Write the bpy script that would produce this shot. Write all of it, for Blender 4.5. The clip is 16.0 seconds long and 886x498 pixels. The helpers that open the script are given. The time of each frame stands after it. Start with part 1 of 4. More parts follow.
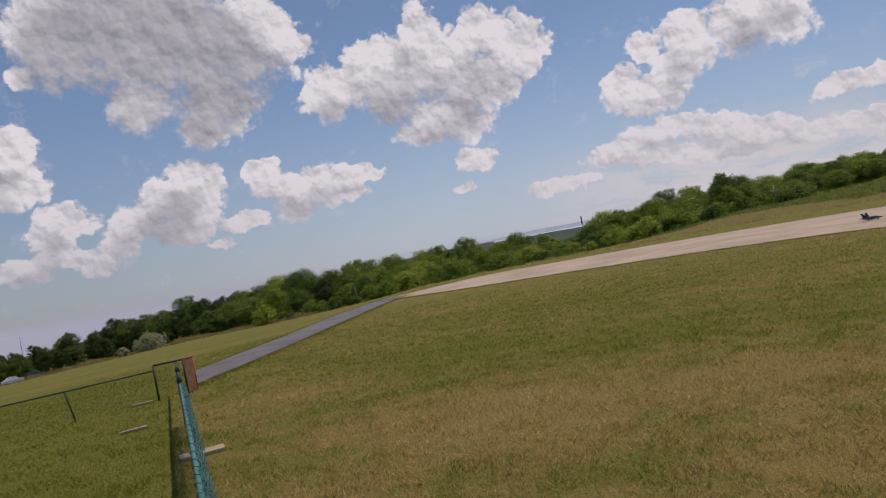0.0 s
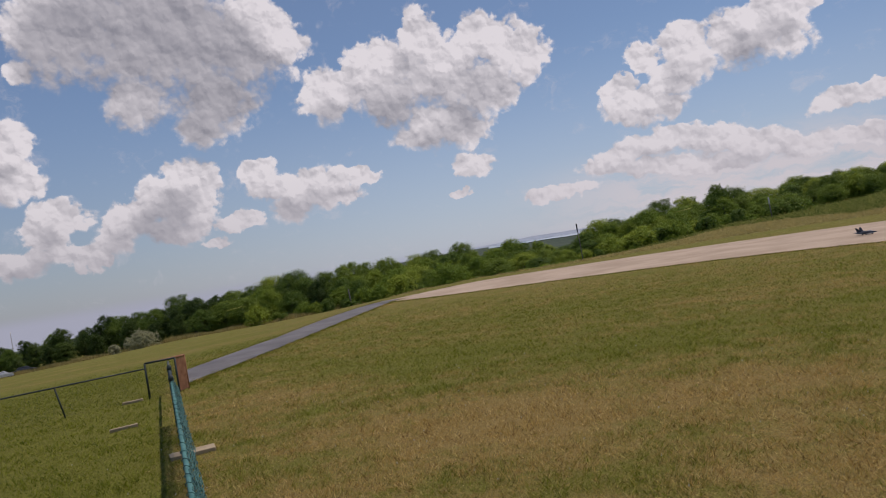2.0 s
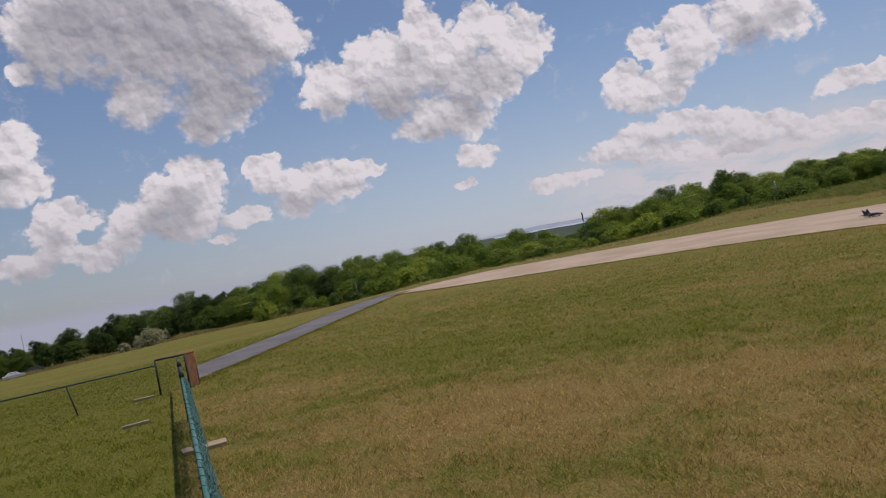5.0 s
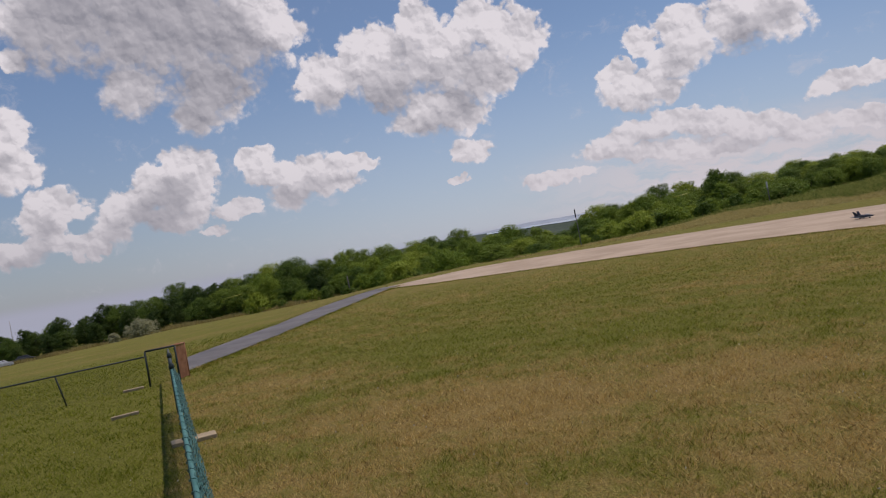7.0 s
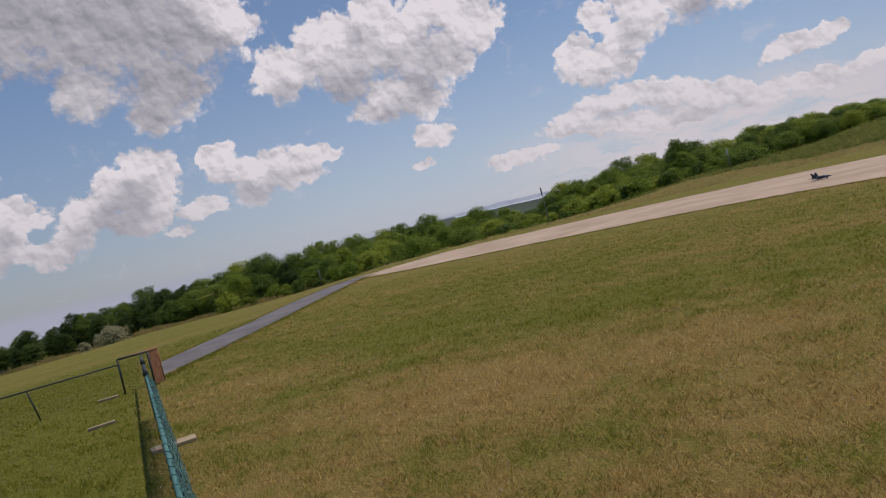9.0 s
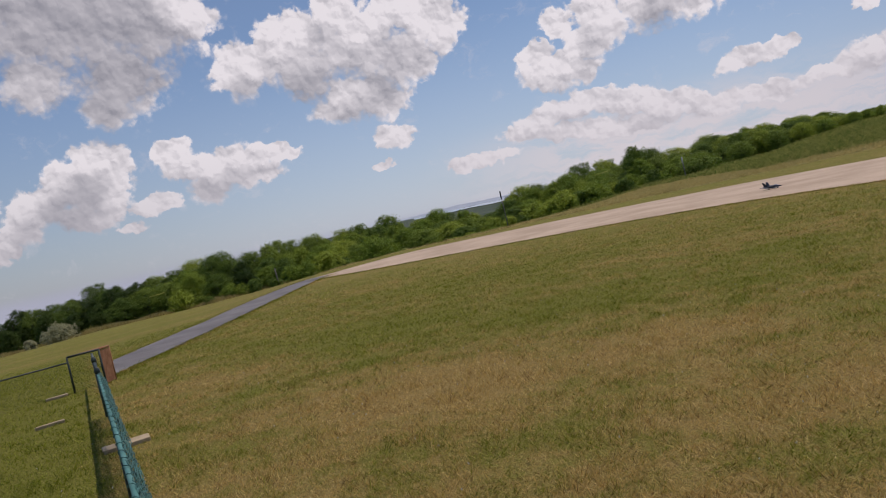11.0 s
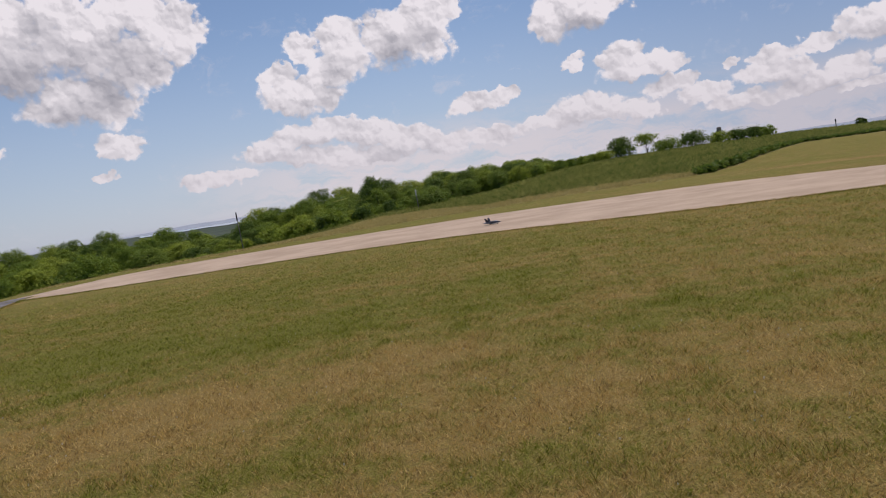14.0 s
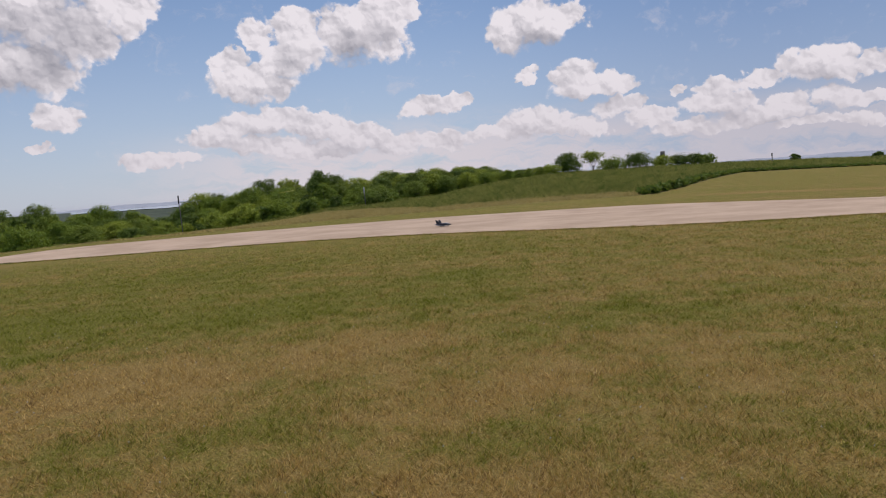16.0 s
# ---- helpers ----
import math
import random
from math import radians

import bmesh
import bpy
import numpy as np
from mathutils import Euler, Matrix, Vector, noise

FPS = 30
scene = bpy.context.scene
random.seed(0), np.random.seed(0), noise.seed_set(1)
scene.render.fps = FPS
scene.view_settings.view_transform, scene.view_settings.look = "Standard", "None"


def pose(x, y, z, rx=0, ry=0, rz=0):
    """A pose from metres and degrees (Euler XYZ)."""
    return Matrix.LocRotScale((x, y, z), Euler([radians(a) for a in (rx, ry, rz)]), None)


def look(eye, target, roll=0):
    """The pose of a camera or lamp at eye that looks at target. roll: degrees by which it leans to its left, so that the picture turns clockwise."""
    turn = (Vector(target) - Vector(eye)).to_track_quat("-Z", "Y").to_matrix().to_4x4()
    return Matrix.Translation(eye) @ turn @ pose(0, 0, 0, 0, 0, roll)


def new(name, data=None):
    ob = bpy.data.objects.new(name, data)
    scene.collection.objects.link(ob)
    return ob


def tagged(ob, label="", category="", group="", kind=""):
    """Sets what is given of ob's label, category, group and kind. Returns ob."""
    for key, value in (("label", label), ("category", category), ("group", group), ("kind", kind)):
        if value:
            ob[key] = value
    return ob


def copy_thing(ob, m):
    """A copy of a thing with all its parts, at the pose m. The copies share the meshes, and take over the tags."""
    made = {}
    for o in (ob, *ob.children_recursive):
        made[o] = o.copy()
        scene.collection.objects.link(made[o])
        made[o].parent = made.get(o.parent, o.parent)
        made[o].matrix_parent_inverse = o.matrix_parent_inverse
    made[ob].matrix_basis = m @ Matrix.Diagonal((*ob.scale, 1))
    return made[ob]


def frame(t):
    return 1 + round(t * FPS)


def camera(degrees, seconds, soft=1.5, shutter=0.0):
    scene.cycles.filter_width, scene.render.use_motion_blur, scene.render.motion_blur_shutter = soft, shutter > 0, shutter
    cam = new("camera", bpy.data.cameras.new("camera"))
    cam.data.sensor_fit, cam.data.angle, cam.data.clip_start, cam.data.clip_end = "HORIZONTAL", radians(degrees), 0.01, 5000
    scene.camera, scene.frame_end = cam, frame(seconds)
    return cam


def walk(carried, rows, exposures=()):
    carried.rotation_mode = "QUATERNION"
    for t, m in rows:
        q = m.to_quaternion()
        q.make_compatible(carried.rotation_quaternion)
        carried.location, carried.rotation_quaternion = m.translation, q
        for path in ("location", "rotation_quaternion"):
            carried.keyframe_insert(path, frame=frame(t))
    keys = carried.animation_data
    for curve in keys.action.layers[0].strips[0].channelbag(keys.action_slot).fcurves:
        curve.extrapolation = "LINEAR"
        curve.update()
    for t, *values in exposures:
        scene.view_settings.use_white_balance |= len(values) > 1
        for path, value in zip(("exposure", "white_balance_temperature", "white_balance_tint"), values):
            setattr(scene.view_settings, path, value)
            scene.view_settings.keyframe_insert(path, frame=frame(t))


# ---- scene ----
LENS = 62.0
cam = camera(LENS, 16.0, soft=1.0)
PATH = [
    (0, pose(0.023, 0.028, 1.788, 89.93, 10.66, -0.05)),
    (0.5, pose(0.015, 0.026, 1.781, 90.49, 10.32, -0.35)),
    (1, pose(0.004, 0.031, 1.778, 90.66, 9.09, -0.45)),
    (1.5, pose(-0.000, 0.039, 1.784, 90.60, 9.56, -0.66)),
    (2, pose(0.005, 0.039, 1.786, 90.22, 9.30, -0.46)),
    (2.5, pose(0.010, 0.028, 1.784, 89.99, 10.13, -0.12)),
    (3, pose(0.011, 0.028, 1.792, 90.00, 10.03, 0.07)),
    (3.5, pose(0.014, 0.026, 1.781, 89.65, 10.21, 0.21)),
    (4, pose(0.013, 0.016, 1.780, 89.57, 10.58, 0.02)),
    (6.5, pose(0.013, 0.004, 1.785, 89.77, 10.17, -0.18)),
    (7, pose(0.006, 0.014, 1.788, 89.14, 9.67, -0.59)),
    (7.5, pose(0.008, 0.016, 1.787, 88.88, 9.97, -0.97)),
    (8, pose(0.035, -0.025, 1.809, 88.19, 11.92, -1.33)),
    (10.5, pose(-0.016, 0.007, 1.806, 87.16, 12.48, -5.15)),
    (11, pose(-0.021, -0.023, 1.804, 86.92, 12.17, -6.33)),
    (11.5, pose(-0.016, -0.050, 1.816, 85.70, 13.42, -7.89)),
    (12, pose(-0.033, -0.086, 1.838, 84.96, 11.72, -10.23)),
    (12.5, pose(-0.055, -0.100, 1.827, 84.65, 10.18, -14.19)),
    (13, pose(0.007, -0.022, 1.794, 84.36, 10.34, -18.33)),
    (13.5, pose(0.041, -0.044, 1.795, 84.14, 10.01, -23.58)),
    (14, pose(0.025, -0.010, 1.808, 85.13, 8.85, -26.70)),
    (14.5, pose(-0.041, -0.100, 1.824, 85.50, 7.01, -29.49)),
    (15, pose(-0.104, -0.203, 1.857, 87.25, 6.37, -31.27)),
    (15.5, pose(-0.095, -0.231, 1.849, 87.07, 6.02, -30.54)),
    (16, pose(-0.427, -0.184, 1.756, 84.87, 4.13, -30.87)),
]
walk(cam, PATH, exposures=[(0, -0.54, 6800, 22), (8.2, -0.53, 6800, 22), (11.5, -0.38, 6800, 22), (12.2, -0.32, 6800, 22), (13, -0.36, 6800, 22), (16, -0.38, 6800, 22)])

# ---- sun, sky and clouds ----
SUN_AZ, SUN_EL = 65.0, 69.0          # degrees clockwise from +y, and above the horizon


def bearing(az, r, z=0.0):
    """The point at a compass bearing (degrees clockwise from +y) and a distance."""
    return Vector((r * math.sin(radians(az)), r * math.cos(radians(az)), z))


sun = new("sun", bpy.data.lights.new("sun", "SUN"))
sun.data.energy, sun.data.angle, sun.data.color = 3.6, radians(0.6), (1.0, 0.95, 0.87)
to_sun = bearing(SUN_AZ, math.cos(radians(SUN_EL)), math.sin(radians(SUN_EL)))
sun.matrix_world = look(to_sun * 100, (0, 0, 0))


class Nodes:
    """Short calls for building a node tree."""

    def __init__(self, tree):
        self.tree = tree
        tree.nodes.clear()

    def add(self, kind, inputs=None, **props):
        n = self.tree.nodes.new(kind)
        for k, v in props.items():
            setattr(n, k, v)
        for k, v in (inputs or {}).items():
            self.put(n.inputs[k], v)
        return n

    def put(self, socket, v):
        if isinstance(v, bpy.types.NodeSocket):
            self.tree.links.new(v, socket)
        elif isinstance(v, bpy.types.Node):
            self.tree.links.new(v.outputs[0], socket)
        else:
            socket.default_value = v

    def math(self, op, a, b=0.0, c=0.0, clamp=False):
        return self.add("ShaderNodeMath", {0: a, 1: b, 2: c}, operation=op, use_clamp=clamp).outputs[0]

    def vmath(self, op, a, b=(0, 0, 0)):
        return self.add("ShaderNodeVectorMath", {0: a, 1: b}, operation=op).outputs[0]

    def noise(self, vec, scale, detail=4.0, rough=0.55, distort=0.0):
        n = self.add("ShaderNodeTexNoise", {"Scale": scale, "Detail": detail, "Roughness": rough, "Distortion": distort})
        if vec is not None:
            self.put(n.inputs["Vector"], vec)
        return n

    def ramp(self, fac, lo, hi, smooth=True):
        return self.add("ShaderNodeMapRange", {"Value": fac, "From Min": lo, "From Max": hi},
                        interpolation_type="SMOOTHSTEP" if smooth else "LINEAR").outputs[0]

    def mix(self, fac, a, b, blend="MIX"):
        n = self.add("ShaderNodeMix", data_type="RGBA", blend_type=blend)
        self.put(n.inputs[0], fac)
        for sock, v in ((n.inputs[6], a), (n.inputs[7], b)):
            if isinstance(v, tuple) and len(v) == 3:
                v = (*v, 1.0)
            self.put(sock, v)
        return n.outputs[2]


world = bpy.data.worlds.new("sky")
scene.world = world
world.use_nodes = True
W = Nodes(world.node_tree)
SKY_STRENGTH = 0.118
sky = W.add("ShaderNodeTexSky", sky_type="NISHITA", sun_disc=False, sun_elevation=radians(SUN_EL), sun_rotation=radians(SUN_AZ),
            altitude=150.0, air_density=1.0, dust_density=0.2, ozone_density=1.6)
way = W.add("ShaderNodeTexCoord").outputs["Generated"]
sep = W.add("ShaderNodeSeparateXYZ", {0: way})
azim = W.math("DEGREES", W.math("ARCTAN2", sep.outputs[0], sep.outputs[1]))
elev = W.math("DEGREES", W.math("ARCSINE", sep.outputs[2]))
flat = W.add("ShaderNodeCombineXYZ", {0: azim, 1: elev}).outputs[0]
warp = W.vmath("SUBTRACT", W.noise(flat, 0.32, 3.0, 0.55).outputs["Color"], (0.5, 0.5, 0.5))
warp2 = W.vmath("SUBTRACT", W.noise(flat, 1.1, 3.0, 0.6).outputs["Color"], (0.5, 0.5, 0.5))
bent = W.vmath("ADD", flat, W.vmath("ADD", W.vmath("MULTIPLY", warp, (3.2, 2.2, 0)), W.vmath("MULTIPLY", warp2, (1.1, 0.9, 0))))
CLOUDS = []


def cloud(*puffs):
    """A cumulus made of puffs: azimuth, elevation, half width and half height, in degrees."""
    CLOUDS.extend(puffs)


cloud((-24.1, 18.8, 4.2, 3.7), (-18.0, 18.8, 7.6, 5.4), (-12.1, 17.4, 4.4, 3.8), (-14.8, 13.8, 3.4, 3.0), (-20.2, 13.9, 2.6, 2.0), (-16.0, 11.8, 2.2, 1.4),
      (-9.9, 17.0, 2.7, 2.4), (-27.3, 16.7, 1.4, 0.9), (-18.2, 23.6, 9.6, 4.8))
cloud((-6.3, 13.1, 2.7, 2.2), (-2.6, 14.3, 3.7, 2.6), (1.2, 16.7, 1.9, 1.8), (2.6, 13.4, 4.2, 3.0), (6.3, 15.6, 2.4, 2.0), (9.0, 13.8, 2.6, 2.2),
      (0.6, 9.6, 3.0, 1.9), (5.8, 11.9, 2.4, 2.2), (-1.6, 11.9, 2.4, 1.9), (3.6, 9.6, 2.6, 2.0))
cloud((3.9, 6.3, 1.8, 1.1), (2.4, 4.3, 0.8, 0.4))
cloud((-17.3, 8.7, 2.2, 1.5), (-19.4, 6.9, 2.6, 2.0), (-21.6, 5.6, 2.6, 1.8), (-18.0, 6.3, 2.6, 2.2), (-19.4, 4.5, 2.4, 1.0), (-23.0, 4.2, 1.7, 1.1), (-24.6, 3.2, 1.4, 0.8))
cloud((-12.7, 8.2, 1.5, 1.2), (-11.6, 6.9, 1.8, 1.1), (-8.6, 6.9, 3.1, 1.3), (-5.1, 6.9, 2.2, 0.7), (-10.2, 5.4, 2.6, 1.3), (-7.1, 5.5, 2.2, 1.1),
      (-14.6, 4.7, 1.8, 0.7), (-16.4, 3.5, 1.3, 0.5))
cloud((-26.3, 6.6, 2.0, 1.3), (-27.4, 5.4, 2.0, 1.3), (-27.1, 4.0, 2.6, 0.9), (-29.2, 3.6, 2.6, 1.1))
cloud((-28.8, 11.9, 2.2, 1.5), (-28.9, 9.1, 2.0, 1.5), (-29.7, 10.7, 1.8, 1.8))
cloud((17.4, 11.5, 1.3, 1.3), (15.5, 9.8, 1.3, 0.9), (20.6, 11.9, 2.1, 1.7), (24.2, 11.5, 2.8, 2.3), (26.6, 11.9, 2.8, 2.6), (17.4, 8.3, 3.4, 1.4), (20.1, 10.0, 2.4, 1.4),
      (28.6, 13.0, 1.8, 1.0))
cloud((16.5, 5.4, 3.1, 1.1), (19.1, 6.0, 2.0, 1.0), (14.2, 4.4, 2.6, 0.9), (21.8, 4.9, 2.8, 1.0), (24.9, 4.1, 2.6, 0.9), (22.6, 3.4, 3.9, 0.8), (10.4, 3.0, 3.0, 0.6),
      (27.8, 3.3, 2.6, 0.9), (17.8, 3.8, 3.6, 0.8))
cloud((30.4, 5.8, 2.6, 0.9), (32.2, 5.9, 1.5, 0.7), (31.4, 3.2, 2.2, 0.8))
cloud((38.6, 11.3, 3.2, 1.9), (36.8, 10.6, 1.8, 1.2), (40.4, 11.5, 2.1, 1.3))
cloud((37.5, 7.6, 0.9, 0.7))
cloud((41.3, 7.2, 2.0, 1.1), (42.5, 6.3, 3.0, 0.8), (44.5, 6.2, 1.8, 0.8))
cloud((38.4, 4.3, 3.0, 1.1), (36.2, 3.6, 3.2, 0.7), (39.8, 3.6, 1.8, 0.7))
cloud((44.7, 4.6, 2.1, 0.8), (42.5, 3.3, 1.5, 0.8), (46.7, 3.5, 1.7, 0.7), (48.4, 5.6, 0.7, 0.5))
cloud((51.0, 4.2, 2.8, 0.9), (52.5, 4.4, 1.6, 0.8), (51.6, 5.5, 2.0, 0.7), (54.4, 5.9, 1.4, 0.7))
cloud((54.1, 3.1, 3.6, 0.8), (55.8, 3.6, 1.6, 1.0), (49.4, 2.6, 2.6, 0.6))
cloud((57.3, 6.3, 2.1, 1.2), (59.1, 6.4, 1.6, 1.3), (58.3, 5.6, 2.4, 0.7))
cloud((59.1, 3.9, 2.1, 0.9), (61.3, 5.9, 1.2, 0.8), (61.2, 3.8, 1.2, 0.5), (60.0, 2.4, 1.2, 0.5), (57.0, 2.2, 2.2, 0.4))

grain = W.noise(flat, 0.85, 10.0, 0.56).outputs[0]


def lumps(scale, shift):
    """How much rounded heads of one size turn towards the sun, as in heaped cumulus, and how far they stand out."""
    at = W.vmath("ADD", flat, W.vmath("MULTIPLY", warp2, (0.9, 0.9, 0)))
    cell = [W.add("ShaderNodeTexVoronoi", {"Vector": v, "Scale": scale, "Smoothness": 0.55}, voronoi_dimensions="2D", feature="SMOOTH_F1").outputs["Distance"]
            for v in (at, W.vmath("ADD", at, (0.6 * shift, shift, 0)))]
    return W.math("SUBTRACT", cell[1], cell[0]), W.math("SUBTRACT", 0.42, cell[0])


turned, out = zip(lumps(0.42, 0.55), lumps(1.05, 0.24), lumps(2.3, 0.11))
relief = W.math("ADD", W.math("MULTIPLY", turned[0], 0.80), W.math("ADD", W.math("MULTIPLY", turned[1], 0.66), W.math("MULTIPLY", turned[2], 0.40)))
billow = W.math("ADD", W.math("MULTIPLY", out[0], 0.30), W.math("ADD", W.math("MULTIPLY", out[1], 0.42), W.math("MULTIPLY", out[2], 0.28)))
reach = W.add("ShaderNodeMapRange", {"Value": elev, "From Min": 1.0, "From Max": 13.0, "To Min": 0.28, "To Max": 1.0}).outputs[0]
sunward = W.vmath("ADD", bent, W.add("ShaderNodeCombineXYZ", {0: W.math("MULTIPLY", reach, 1.0), 1: W.math("MULTIPLY", reach, 2.1)}).outputs[0])
skycol = W.mix(1.0, W.vmath("SCALE", sky.outputs[0]), (0.80, 0.97, 1.06), "MULTIPLY")
skycol = W.mix(0.16, skycol, (0.37, 0.47, 0.64))
skycol = W.mix(W.math("MULTIPLY", W.ramp(azim, 22.0, 56.0), 0.50), skycol, (0.14, 0.27, 0.52))
for node in world.node_tree.nodes:
    if node.type == "VECT_MATH" and node.operation == "SCALE":
        node.inputs["Scale"].default_value = SKY_STRENGTH
low = W.ramp(elev, 16.0, -1.5)
haze = W.mix(W.math("MULTIPLY", low, 0.64), skycol, W.mix(W.ramp(azim, 28.0, 62.0), W.mix(W.ramp(azim, -36.0, 6.0), (0.31, 0.375, 0.495), (0.56, 0.68, 0.88)), (0.46, 0.58, 0.78)))
haze = W.mix(W.ramp(elev, 0.4, -0.6), haze, (0.48, 0.54, 0.66))
# thin pale cloud lying along the horizon
streak = W.noise(W.vmath("MULTIPLY", bent, (0.16, 0.75, 0)), 1.0, 6.0, 0.6).outputs[0]
band = W.math("MULTIPLY", W.ramp(W.math("ADD", elev, W.math("MULTIPLY", azim, 0.0)), 6.0, 2.4), W.ramp(azim, 4.0, 20.0))
veil = W.math("MULTIPLY", W.math("MULTIPLY", W.ramp(streak, 0.32, 0.56), band), 0.92)
haze = W.mix(veil, haze, W.mix(W.ramp(azim, 26.0, 58.0), (0.80, 0.81, 0.85), (0.64, 0.67, 0.74)))
# faint shreds drifting between the heaps
shred = W.math("MULTIPLY", W.ramp(W.noise(W.vmath("MULTIPLY", bent, (0.30, 0.42, 0)), 1.0, 8.0, 0.66).outputs[0], 0.56, 0.78), 0.42)
haze = W.mix(shred, haze, (0.78, 0.81, 0.87))


def heap(puffs, coords, depth=False):
    d = None
    for az, el, w, h in puffs:
        m = W.add("ShaderNodeMapping", {"Vector": coords, "Location": (az, el, 0), "Scale": (w * 1.22, h * 1.22, 1)}, vector_type="TEXTURE")
        g = W.add("ShaderNodeTexGradient", {"Vector": m}, gradient_type="SPHERICAL").outputs[1]
        if depth:
            g = W.math("MULTIPLY", g, min(1.0, 0.36 + (w + h) * 0.06))
            d = g if d is None else W.math("ADD", d, g)
            continue
        d = g if d is None else W.add("ShaderNodeMath", {0: d, 1: g, 2: 0.20}, operation="SMOOTH_MAX").outputs[0]
    return d


def sector(puffs):
    """A Background shader of the sky with the puffs that one sector of it holds: bright where open to the sun, grey beneath."""
    d, over = heap(puffs, bent), heap(puffs, sunward, True)
    rag = W.math("SUBTRACT", grain, 0.5)
    near_it = W.ramp(d, 0.07, 0.27)
    full = W.math("ADD", d, W.math("MULTIPLY", W.math("ADD", W.math("MULTIPLY", rag, 0.62), W.math("MULTIPLY", billow, 0.46)), near_it))
    shade = W.ramp(W.math("ADD", over, W.math("MULTIPLY", rag, 0.16)), 0.14, 0.92)
    mask = W.add("ShaderNodeMapRange", {"Value": full, "From Min": 0.145, "From Max": W.math("ADD", 0.30, W.math("MULTIPLY", shade, 0.26))},
                 interpolation_type="SMOOTHSTEP").outputs[0]
    lit = W.math("MULTIPLY", relief, W.math("SUBTRACT", 1.0, W.math("MULTIPLY", shade, 0.55)))
    tone = W.math("ADD", W.math("SUBTRACT", 0.90, W.math("MULTIPLY", shade, 0.66)), W.math("ADD", lit, W.math("MULTIPLY", rag, 0.10)))
    white = W.mix(W.ramp(tone, 0.0, 1.0, False), (0.335, 0.36, 0.41), (1.00, 1.03, 1.06))
    dim = W.mix(W.math("MULTIPLY", W.ramp(elev, 10.0, 0.0), 0.56), white, W.mix(W.ramp(azim, -36.0, 6.0), (0.42, 0.44, 0.50), (0.70, 0.72, 0.78)))
    return W.add("ShaderNodeBackground", {"Color": W.mix(W.math("MULTIPLY", mask, 0.96), haze, dim)})


EDGES = [-33.0, -22.0, -12.5, -3.0, 6.0, 15.0, 26.0, 36.0, 46.0, 64.0]
shader = W.add("ShaderNodeBackground", {"Color": haze})
for a, b in zip(EDGES, EDGES[1:]):
    here = [p for p in CLOUDS if a - p[2] * 1.3 - 2.2 < p[0] < b + p[2] * 1.3 + 2.2]
    inside = W.math("MULTIPLY", W.math("GREATER_THAN", azim, a), W.math("LESS_THAN", azim, b))
    shader = W.add("ShaderNodeMixShader", {0: inside, 1: shader, 2: sector(here)})
W.add("ShaderNodeOutputWorld", {"Surface": shader})


# ---- materials ----
def material(name, rough=0.8, metal=0.0):
    m = bpy.data.materials.new(name)
    m.use_nodes = True
    n = Nodes(m.node_tree)
    p = n.add("ShaderNodeBsdfPrincipled", {"Roughness": rough, "Metallic": metal})
    out = n.add("ShaderNodeOutputMaterial", {"Surface": p})
    return m, n, p, out


def bump(n, p, height, strength=0.4, distance=0.02):
    n.put(p.inputs["Normal"], n.add("ShaderNodeBump", {"Height": height, "Strength": strength, "Distance": distance}))


def place(n):
    return n.add("ShaderNodeNewGeometry").outputs["Position"]


def worn(name, a, b, scale, rough=0.7, metal=0.0, relief=0.3, fine=None):
    """A paint or surface that wanders between two colours at two scales."""
    m, n, p, _ = material(name, rough, metal)
    pos = n.add("ShaderNodeTexCoord").outputs["Object"]
    big = n.noise(pos, scale, 4.0).outputs[0]
    small = n.noise(pos, fine or scale * 9, 5.0, 0.6).outputs[0]
    col = n.mix(n.ramp(n.math("ADD", n.math("MULTIPLY", big, 0.6), n.math("MULTIPLY", small, 0.4)), 0.35, 0.65), a, b)
    n.put(p.inputs["Base Color"], col)
    bump(n, p, small, relief, 0.01)
    return m


def lawn_colour(n, pos):
    """Mown summer grass: green and straw in patches, mixed at four scales."""
    flat_pos = n.vmath("MULTIPLY", pos, (1, 1, 0))
    broad = n.noise(flat_pos, 0.22, 3.0, 0.5).outputs[0]
    mid = n.noise(flat_pos, 1.0, 5.0, 0.62, 0.5).outputs[0]
    patch = n.noise(flat_pos, 2.9, 4.0, 0.65, 0.6).outputs[0]
    fine = n.noise(flat_pos, 11.0, 4.0, 0.7).outputs[0]
    dry = n.math("ADD", n.math("ADD", n.math("MULTIPLY", broad, 0.18), n.math("MULTIPLY", patch, 0.30)), n.math("ADD", n.math("MULTIPLY", mid, 0.30), n.math("MULTIPLY", fine, 0.22)))
    lush = n.add("ShaderNodeAttribute", attribute_name="lush").outputs["Fac"]
    return n.ramp(n.math("SUBTRACT", dry, n.math("MULTIPLY", lush, 0.085)), 0.375, 0.615), fine


GREEN, STRAW = (0.130, 0.154, 0.011), (0.312, 0.202, 0.070)


